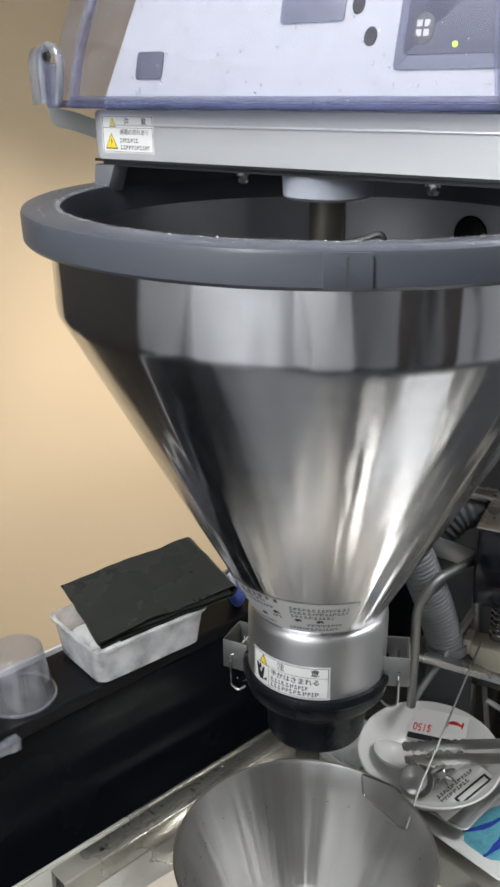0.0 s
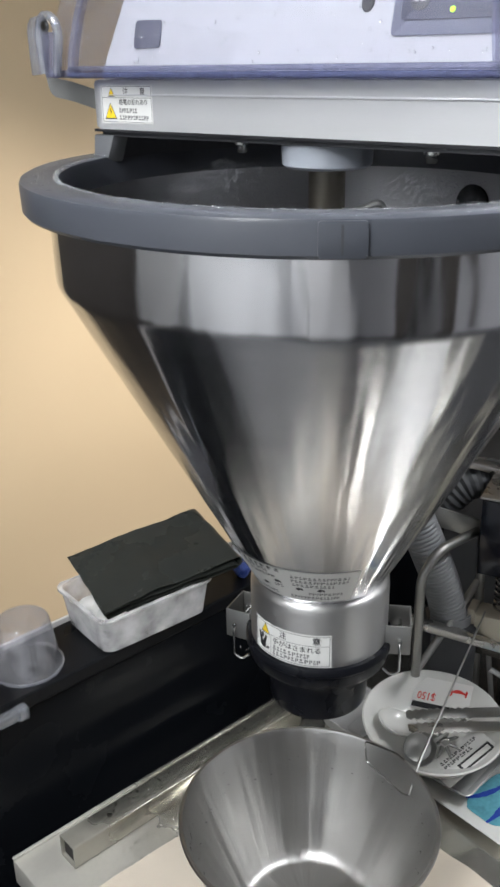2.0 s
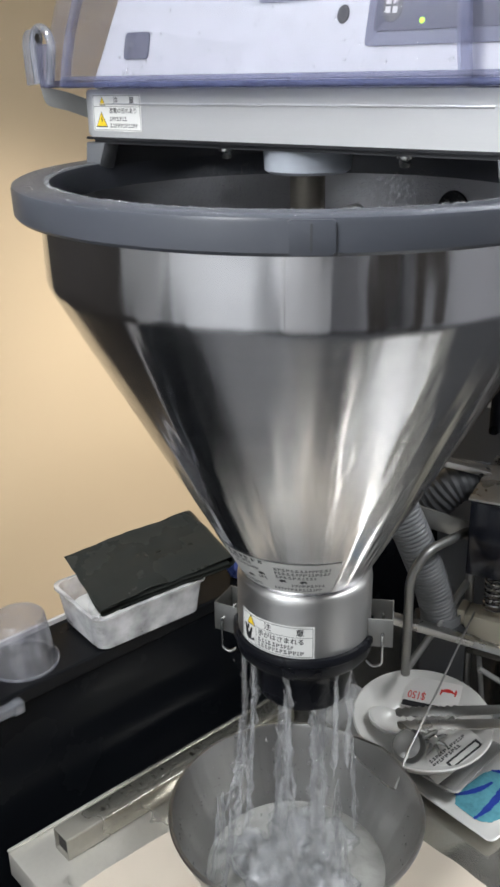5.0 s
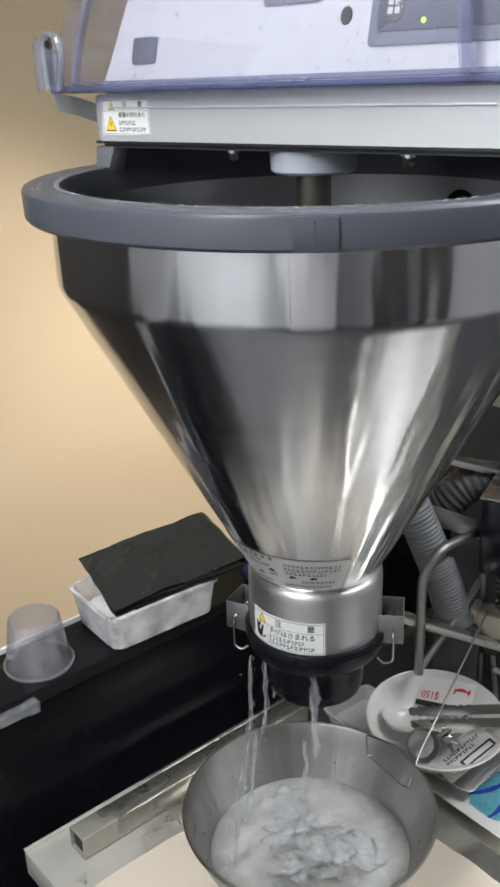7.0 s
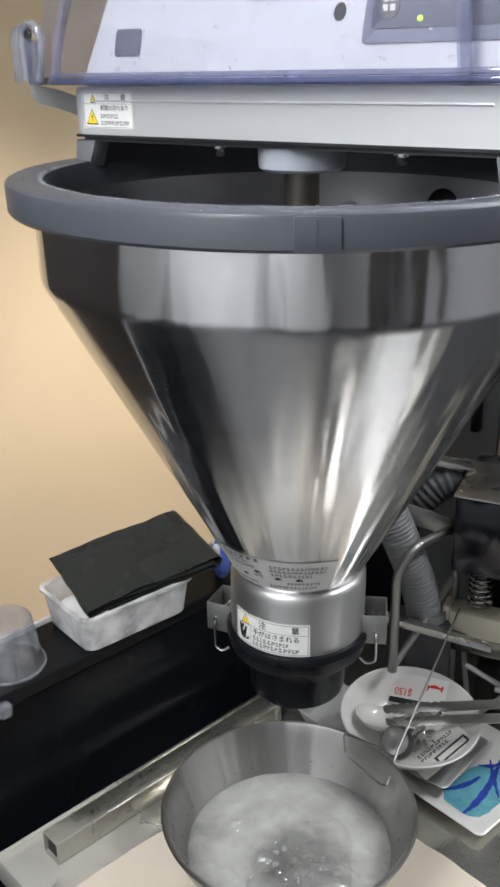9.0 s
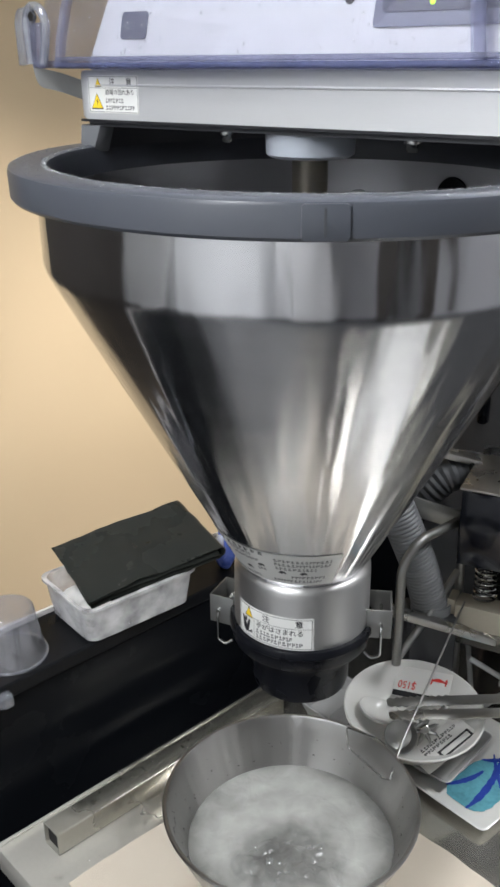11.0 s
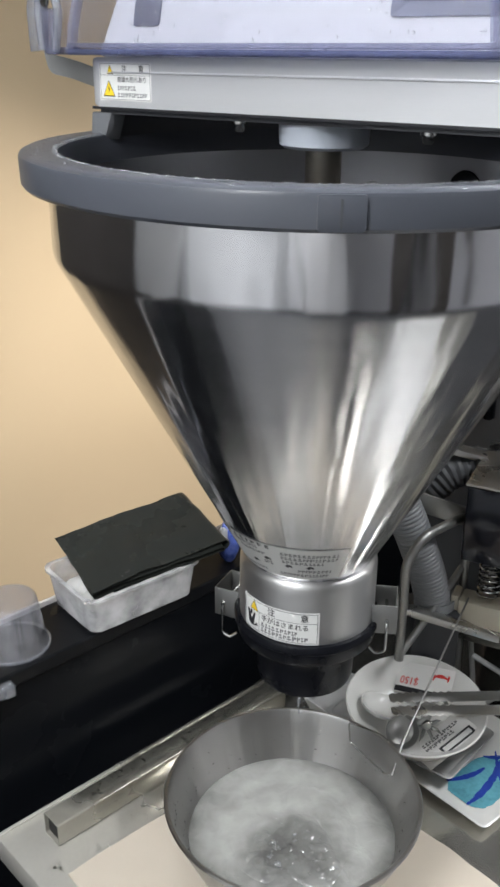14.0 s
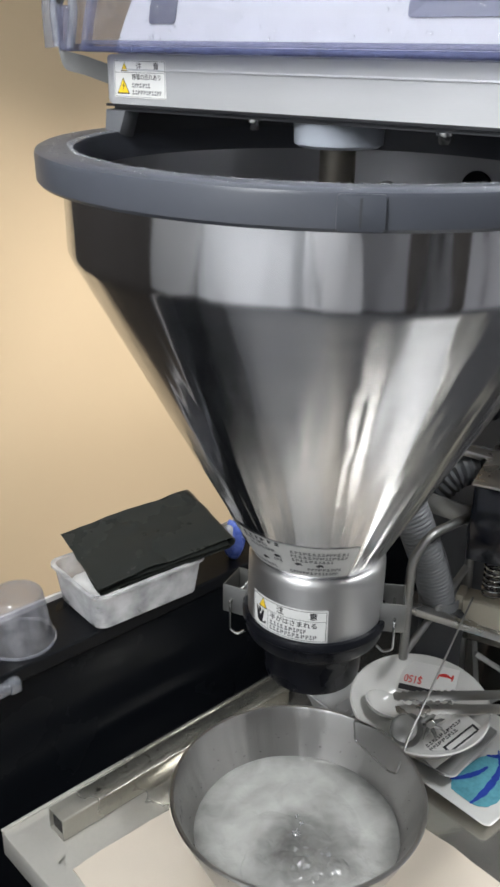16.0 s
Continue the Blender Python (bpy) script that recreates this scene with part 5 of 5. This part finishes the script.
drain = thing("drain_box", pose(0.222, 0.372, TABLE), "dark grey drain box under the ribbed hose", "drain box")
part("box", box(-0.035, 0.035, -0.030, 0.035, 0.0, LIFT - 0.705 - TABLE, 0.005), M_UNDER, drain)
part("socket", lathe([(0.0275, LIFT - 0.705 - TABLE), (0.0305, LIFT - 0.705 - TABLE), (0.0305, LIFT - 0.690 - TABLE), (0.0275, LIFT - 0.690 - TABLE)], 32, close=True), M_HOSE, drain)
# unseen white block, added so the collar's front mirrors something bright
reflector_fridge = thing("refrigerator", W @ pose(-1.75, -1.6, 0, 0, 0, 20), "unseen white refrigerator across the aisle, added to brighten the collar's reflection", "refrigerator")
part("body", box(-0.4, 0.4, -0.35, 0.35, 0.0, 1.9, 0.01), M_ENAMEL, reflector_fridge)
part("door", box(-0.395, 0.395, 0.352, 0.39, 0.1, 1.88, 0.008), M_ENAMEL, reflector_fridge)
part("handle", box(0.30, 0.33, 0.392, 0.43, 0.8, 1.3, 0.005), M_CHROME, reflector_fridge)

# unseen dark blocks, added to put dark stripes into the collar's reflection
for x0, x1 in ((-0.80, -0.50), (-0.20, 0.28)):
    tall = thing("unseen_dark_cabinet", W @ pose(x0, -2.48, 0), "unseen tall dark cabinet across the aisle, added to stripe the collar's reflection", "cabinet", "tall cabinets")
    part("body", box(0.0, x1 - x0, 0.0, 0.42, 0.0, 1.95, 0.006), M_WALLDARK, tall)
    part("door", box(0.008, x1 - x0 - 0.008, 0.4215, 0.44, 0.08, 1.93, 0.004), M_DARKWOOD, tall)
    part("handle", box(0.03, 0.045, 0.4405, 0.465, 0.95, 1.15, 0.003), M_STEEL_DULL, tall)


# ---- water: rigid pieces that rise, fall and churn ----
LEVEL = [(0.0, -0.016), (2.2, -0.016), (2.45, 0.006), (3.0, 0.022), (3.5, 0.036), (4.8, 0.060), (6.0, 0.081), (7.0, 0.090), (9.0, 0.0945), (16.0, 0.0965)]


def level(t):
    for (t0, h0), (t1, h1) in zip(LEVEL, LEVEL[1:]):
        if t <= t1:
            return h0 + (h1 - h0) * (t - t0) / (t1 - t0)
    return LEVEL[-1][1]


water = thing("rinse_water", pose(BOWL[0], BOWL[1], BZ), "cloudy grey rinse water churning in the bowl", "water")
MOVES = [(water, [(0.5 * i, pose(BOWL[0], BOWL[1], BZ, 0, 0, 16 * math.sin(0.45 * i))) for i in range(33)])]
nt = M_WATER.node_tree
co = next(n for n in nt.nodes if n.bl_idname == "ShaderNodeTexCoord")
co.object = water
# the cloud of starch is thin where fresh water wells up
flat = nt.nodes.new("ShaderNodeVectorMath")
flat.operation = "MULTIPLY"
flat.inputs[1].default_value = (1, 1, 0)
stir = nt.nodes.new("ShaderNodeTexNoise")
stir.inputs["Scale"].default_value, stir.inputs["Detail"].default_value = 24, 2
push = nt.nodes.new("ShaderNodeVectorMath")
push.operation = "MULTIPLY_ADD"
push.inputs[1].default_value = (0.05, 0.05, 0)
away = nt.nodes.new("ShaderNodeVectorMath")
away.operation = "DISTANCE"
away.inputs[1].default_value = (0.030, -0.010, 0)
thin = nt.nodes.new("ShaderNodeMapRange")
thin.interpolation_type = "SMOOTHSTEP"
for key, value in (("From Min", 0.032), ("From Max", 0.076), ("To Min", -0.34), ("To Max", 0.04)):
    thin.inputs[key].default_value = value
# and beside the sloping wall, where there is little depth
edge = nt.nodes.new("ShaderNodeVectorMath")
edge.operation = "LENGTH"
shallow = nt.nodes.new("ShaderNodeMapRange")
for key, value in (("From Min", 0.085), ("From Max", 0.121), ("To Min", 0.08), ("To Max", -0.22)):
    shallow.inputs[key].default_value = value
less = nt.nodes.new("ShaderNodeMath")
total = nt.nodes.new("ShaderNodeMath")
total.use_clamp = True
mix = next(n for n in nt.nodes if n.bl_idname == "ShaderNodeMix")
cloud = mix.inputs[0].links[0].from_socket
nt.links.new(co.outputs["Object"], flat.inputs[0])
nt.links.new(co.outputs["Object"], stir.inputs["Vector"])
nt.links.new(stir.outputs["Color"], push.inputs[0])
nt.links.new(flat.outputs[0], push.inputs[2])
nt.links.new(push.outputs[0], away.inputs[0])
nt.links.new(away.outputs["Value"], thin.inputs["Value"])
nt.links.new(flat.outputs[0], edge.inputs[0])
nt.links.new(edge.outputs["Value"], shallow.inputs["Value"])
nt.links.new(thin.outputs[0], less.inputs[0])
nt.links.new(shallow.outputs[0], less.inputs[1])
nt.links.new(less.outputs[0], total.inputs[0])
nt.links.new(cloud, total.inputs[1])
nt.links.new(total.outputs[0], mix.inputs[0])
for node in nt.nodes:
    if node.bl_idname == "ShaderNodeTexNoise":
        node.inputs["Distortion"].default_value = 0.5


def swirl(seed, r, amp):
    """A rounded sheet of water with low ripples and a soft falling edge."""
    bm = bmesh.new()
    rings = []
    seg, nr = 64, 16
    mid = bm.verts.new((0, 0, amp * noise.noise(Vector((0, 0, seed)))))
    for j in range(1, nr + 1):
        q = j / nr
        ring = []
        for k in range(seg):
            a = 2 * math.pi * k / seg
            x, y = r * q * math.cos(a), r * q * math.sin(a)
            fade = min(1, (1 - q) * 5)
            z = fade * amp * (noise.noise(Vector((x * 45, y * 45, seed))) + 0.5 * noise.noise(Vector((x * 110, y * 110, seed)))) - 0.0016 * (1 - min(1, (1 - q) * 8))
            ring.append(bm.verts.new((x, y, z)))
        rings.append(ring)
    for k in range(seg):
        bm.faces.new((mid, rings[0][k], rings[0][(k + 1) % seg]))
    for a, b in zip(rings, rings[1:]):
        for k in range(seg):
            bm.faces.new((a[k], b[k], b[(k + 1) % seg], a[(k + 1) % seg]))
    return bm


TIMES = [0.0, 2.2, 2.45, 2.7, 3.0, 3.3, 3.6, 4.0, 4.5, 5.0, 5.5, 6.0, 6.4, 6.8, 7.2, 7.6, 8.0, 8.5, 9.0, 9.6, 10.2, 10.8, 11.4, 12.0, 12.6, 13.2, 13.8, 14.4, 15.0, 15.5, 16.0]
core = part("surface", swirl(1.0, 0.0745, 0.0016), M_WATER, water, "cloudy rippled surface", sharp=170)
MOVES.append((core, [(t, pose(0, 0, level(t) + 0.0022, 0, 0, 22 * t)) for t in TIMES]))
for k in range(24):
    piece = part("surface", swirl(5.0 + 3 * k, 0.0748, 0.00012), M_WATER, water, sharp=170)
    a = 2 * math.pi * k / 24
    rows = []
    for t in TIMES:
        h = level(t)
        d = max(0.0, bowl_radius(max(h, 0.006)) - 0.0752)
        rows.append((t, pose(d * math.cos(a), d * math.sin(a), h - 0.00012 * (k % 6), 0, 0, 6 * math.sin(t * 0.9 + k))))
    MOVES.append((piece, rows))


def lump(seed, r, flat):
    bm = bmesh.new()
    bmesh.ops.create_icosphere(bm, subdivisions=3, radius=1)
    for v in bm.verts:
        k = 1 + 0.45 * noise.noise(v.co * 1.6 + Vector((seed, 0, 0))) + 0.22 * noise.noise(v.co * 4 + Vector((0, seed, 0)))
        v.co = Vector((v.co.x * r * k, v.co.y * r * k, v.co.z * r * flat * k))
    return bm


rw = random.Random(21)
froth = thing("froth", pose(BOWL[0], BOWL[1], BZ), "white froth churned up by the falling water", "froth")
for k in range(54):
    r = rw.uniform(0.012, 0.034)
    lo = part("clump", lump(k * 7.3, r, rw.uniform(0.10, 0.20)), M_FOAM, froth, sharp=170)
    a0, q, w, ph = rw.uniform(0, 360), rw.uniform(0.05, 0.85), rw.uniform(25, 55) * rw.choice((-1, 1)), rw.uniform(0, 6)
    calm = rw.uniform(6.1, 7.3)
    rows = []
    for t in TIMES:
        h = level(t)
        room = max(0.02, bowl_radius(max(h, 0.006)) - r * 1.3)
        a = radians(a0 + w * t * 0.6)
        bob = 0.0035 * math.sin(3.1 * t + ph)
        sink = 0.0 if t < calm else min(1.0, (t - calm) / 0.8) * (r + 0.012)
        if t < 2.3:
            sink = r + 0.006
        rows.append((t, pose(room * q * math.cos(a), room * q * math.sin(a), h + bob - sink + 0.001, 20 * math.sin(2 * t + ph), 20 * math.sin(1.7 * t + ph), 40 * math.sin(0.8 * t + ph))))
    MOVES.append((lo, rows))

# splashes thrown up where the streams strike
for k in range(16):
    r = rw.uniform(0.006, 0.012)
    sp = part("splash", lump(400 + k * 3.7, r, rw.uniform(0.9, 1.5)), M_FOAM, froth, "thrown-up splash", sharp=170)
    x0, y0, ph = rw.uniform(-0.055, 0.045), rw.uniform(-0.03, 0.055), rw.uniform(0, 6)
    rows = []
    for t in [0.0, 2.3] + [2.5 + 0.12 * i for i in range(36)] + [6.9, 7.2, 16.0]:
        up = 0.5 + 0.5 * math.sin(7.3 * t + ph)
        z = level(t) - 0.012 + up * (0.050 if t < 4.8 else 0.022) if 2.4 < t < 6.85 else level(t) - 0.040
        rows.append((t, pose(x0 + 0.008 * math.sin(2.9 * t + ph), y0 + 0.008 * math.sin(3.3 * t), max(z, -0.03), 25 * math.sin(4 * t + ph), 25 * math.sin(3.1 * t), 60 * math.sin(1.3 * t + ph))))
    MOVES.append((sp, rows))

# clearer water welling up where it keeps turning over, with bubbles round it
churn = thing("upwelling_water", pose(BOWL[0], BOWL[1], BZ), "clear rippling water welling up amid the cloudy rinse", "water")


def upwell(seed, r, amp):
    """A ragged patch of steep ripples that dips under the surface at its edge."""
    bm = bmesh.new()
    seg, nr = 72, 26
    mid = bm.verts.new((0, 0, 0))
    rings = []
    for j in range(1, nr + 1):
        q = j / nr
        ring = []
        for k in range(seg):
            a = 2 * math.pi * k / seg
            d = Vector((math.cos(a), math.sin(a), 0))
            p = d * r * q * (1 + 0.35 * noise.noise(d * 1.1 + Vector((0, 0, seed))))
            z = amp * (noise.noise(p * 55 + Vector((0, 0, seed))) + 0.6 * abs(noise.noise(p * 120 + Vector((seed, 0, 0))))) * min(1, (1 - q) * 3)
            ring.append(bm.verts.new((p.x, p.y, z + 0.0014 * (1 - q ** 3) - 0.0030 * q ** 8)))
        rings.append(ring)
    for k in range(seg):
        bm.faces.new((mid, rings[0][k], rings[0][(k + 1) % seg]))
    for a, b in zip(rings, rings[1:]):
        for k in range(seg):
            bm.faces.new((a[k], b[k], b[(k + 1) % seg], a[(k + 1) % seg]))
    return bm


FINE = [0.0, 2.2] + [2.6 + 0.3 * i for i in range(45)]
for k, (r, amp, ox, oy) in enumerate(((0.058, 0.0045, 0.004, -0.036), (0.040, 0.0055, -0.022, -0.034), (0.036, 0.0050, 0.028, -0.050))):
    w = part("ripple", upwell(31.0 + 9 * k, r, amp), M_WATER, churn, "clear rippled water", sharp=170)
    rows = []
    for t in FINE:
        low = 0.014 if t < 6.4 else max(0.0, 0.014 * (1 - (t - 6.4) / 1.4))
        rows.append((t, pose(ox + 0.008 * math.sin(1.9 * t + 2 * k), oy + 0.006 * math.sin(2.6 * t + k), level(t) + 0.0016 - low + 0.0009 * math.sin(5.2 * t + 2 * k), 2 * math.sin(3 * t + k), 2 * math.sin(3.7 * t), (17, -23, 29)[k] * t)))
    MOVES.append((w, rows))
for k in range(34):
    bm = bmesh.new()
    bmesh.ops.create_icosphere(bm, subdivisions=2, radius=rw.uniform(0.0011, 0.0034) if k % 4 else rw.uniform(0.003, 0.0055), matrix=Matrix.Diagonal((1, rw.uniform(0.6, 1.2), 0.6, 1)))
    bub = part("bubble", bm, M_DROP if k % 3 else M_FOAM, churn, sharp=170)
    a0, q, ph, speed = rw.uniform(0, 360), rw.uniform(0.012, 0.058), rw.uniform(0, 6), rw.uniform(-38, 38)
    rows = []
    for t in FINE:
        a = radians(a0 + speed * t)
        low = 0.012 if t < 2.7 else 0.0
        rows.append((t, pose(q * math.cos(a), q * math.sin(a) - 0.036, level(t) + 0.0030 - low + 0.0028 * math.sin(4.1 * t + ph), 0, 0, a0)))
    MOVES.append((bub, rows))

# strands that pour from the outlet
pour = thing("pouring_water", pose(0, 0, LIFT), "clear water pouring from the outlet into the bowl", "water")


def strand(length, r, seed, lean):
    """Broken falling water: a ragged ribbon, a thread that winds about it, and drops thrown off."""
    n = 40
    bm = bmesh.new()
    rr = random.Random(int(seed * 10))
    for f in range(3):
        pts, rad = [], []
        wide = (0.0030, 0.0045, 0.0040 + 1.5 * r)[f]
        body = (0.55, 0.42, 0.15)[f]
        for i in range(n + 1):
            t = i / n
            pts.append((lean * t * t + wide * noise.noise(Vector((t * (4 + 2 * f), seed + 5 * f, 0))), wide * noise.noise(Vector((t * (4 + 2 * f), seed + 5 * f, 9))), -length * t))
            rad.append(r * body * min(1.0, 0.25 + 6 * t, 0.1 + 6 * (1.02 - t)) * (1 + 1.1 * noise.noise(Vector((t * 12, seed + f, 4)))))
        one = tube(pts, r, 8, radii=[max(0.00022, x) for x in rad])
        flat = Matrix.Rotation(rr.uniform(-0.5, 0.5), 4, "Z") @ Matrix.Diagonal((0.6, 1.9, 1, 1)) if f < 2 else Matrix.Identity(4)
        me = bpy.data.meshes.new("tmp")
        moved(one, flat).to_mesh(me)
        one.free()
        bm.from_mesh(me)
        bpy.data.meshes.remove(me)
    for k in range(9):
        t = rr.random()
        p = Vector((lean * t * t + rr.uniform(-1, 1) * (0.003 + 2.4 * r), rr.uniform(-1, 1) * (0.003 + 2 * r), -length * t))
        bmesh.ops.create_icosphere(bm, subdivisions=1, radius=rr.uniform(0.0004, 0.0012), matrix=Matrix.Translation(p) @ Matrix.Diagonal((1, 1, rr.uniform(1, 3), 1)))
    return bm


# azimuth, distance from the axis, thickness, lean outwards, height of the start, end of the flow
FLOW = [(-172, 0.054, 0.0058, 0.034, -0.492, 6.6), (-163, 0.057, 0.0042, 0.026, -0.492, 7.1), (-154, 0.053, 0.0050, 0.022, -0.492, 6.5),
        (-118, 0.038, 0.0046, 0.004, -0.540, 6.4), (-80, 0.040, 0.0052, 0.003, -0.540, 6.5), (-35, 0.038, 0.0044, 0.004, -0.540, 6.3), (150, 0.030, 0.0055, 0.004, -0.540, 6.6),
        (60, 0.034, 0.0050, 0.004, -0.540, 6.4), (0, 0.012, 0.0065, 0.002, -0.538, 6.5), (-98, 0.054, 0.0026, 0.003, -0.492, 7.4), (-62, 0.055, 0.0034, 0.006, -0.492, 6.8),
        (-36, 0.056, 0.0038, 0.010, -0.492, 6.6), (110, 0.053, 0.0040, 0.010, -0.492, 6.5), (165, 0.070, 0.0040, 0.020, -0.503, 7.25)]
for k, (ang, r0, thick, lean, z0, stop) in enumerate(FLOW):
    start = 2.15 + 0.05 * (k % 4)
    for j in range(3):
        ln = 0.125
        s = part("strand", strand(ln, thick * rw.uniform(0.8, 1.2), 13.7 * k + 3.1 * j, lean * (0.4, 1.0, 0.9)[j]), M_STREAM, pour, sharp=170)
        rows = []

        def at(z, turn, out):
            return pose((r0 + out) * math.cos(radians(ang + turn)), (r0 + out) * math.sin(radians(ang + turn)), z, 0, 0, ang + turn)

        top = -0.150 - 0.105 * j
        rest = z0 - 0.104 * j
        out = (0.0, 0.35, 1.3)[j] * lean
        rows.append((0.0, at(top, 0, -0.2 * r0)))
        rows.append((start - 0.02, at(top, 0, -0.2 * r0)))
        rows.append((start + 0.22, at(rest, 0, out)))
        t = start + 0.40
        while t < stop - 0.1:
            rows.append((t, at(rest + rw.uniform(-0.016, 0.016), rw.uniform(-12, 12), out + rw.uniform(-0.004, 0.006))))
            t += 0.21
        rows.append((stop, at(rest, 0, out)))
        end = -0.7720
        rows.append((stop + 0.10 + 0.06 * (2 - j), at(end, 0, 0.0)))
        rows.append((16.0, at(end, 0, 0.0)))
        MOVES.append((s, rows))

# the last thin drips
for k in range(6):
    t0 = (6.9, 7.6, 8.3, 9.4, 11.6, 13.1)[k]
    d = part("drip", strand(0.022, 0.0017, 90.0 + k, 0.0), M_DROP, pour)
    a = radians((-165, -110, -120, -80, -115, -100)[k])
    x, y = 0.047 * math.cos(a), 0.047 * math.sin(a)
    MOVES.append((d, [(0.0, pose(x, y, -0.470)), (t0 - 0.3, pose(x, y, -0.470)), (t0, pose(x, y, -0.535)), (t0 + 0.9, pose(x, y, -0.542)), (t0 + 1.12, pose(x, y, -0.80)), (16.0, pose(x, y, -0.80))]))

# fans of spray below the two jets in the head
rs = random.Random(33)
for k, (sx, sy) in enumerate(((0.165, 0.018), (0.345, 0.018))):
    bm = bmesh.new()
    for i in range(2200):
        a, tilt = rs.uniform(0, 2 * math.pi), radians(12 + 66 * rs.random() ** 0.8)
        d = Vector((math.sin(tilt) * math.cos(a), math.sin(tilt) * math.sin(a), -math.cos(tilt)))
        l0 = 0.014 + 0.095 * rs.random()
        l1 = l0 + rs.uniform(0.0008, 0.0032)
        sag = Vector((0, 0, -2.2 * l0 * l0))
        tube([d * l0 + sag, d * (l0 + l1) * 0.5 + sag, d * l1 + sag], 0.0003, 3, bm, radii=[0.0001, rs.uniform(0.00012, 0.00034), 0.0001])
    sp = part("water_spray", bm, M_SPRAY, None)
    tagged(sp, "fine fan of water sprayed from a small jet", "water spray", "spray fans", "stuff")
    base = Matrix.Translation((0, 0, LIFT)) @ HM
    up, down = base @ pose(sx, sy + 0.10, 0.125), base @ pose(sx, sy, 0.002)
    on, off = (1.25, 6.05) if k == 0 else (1.7, 6.15)
    rows = [(0.0, up), (on - 0.15, up), (on, down)]
    t, i = on + 0.3, 0
    while t < off - 0.2:
        i += 1
        rows.append((t, down @ pose(0, 0, rs.uniform(-0.003, 0.0), 0, 0, 35 * i)))
        t += 0.3
    rows += [(off, down @ pose(0, 0, 0, 0, 0, 35 * i)), (off + 0.25, up @ pose(0, 0, 0, 0, 0, 35 * i)), (16.0, up @ pose(0, 0, 0, 0, 0, 35 * i))]
    MOVES.append((sp, rows))


def motions():
    for ob, rows in MOVES:
        walk(ob, rows)


motions()
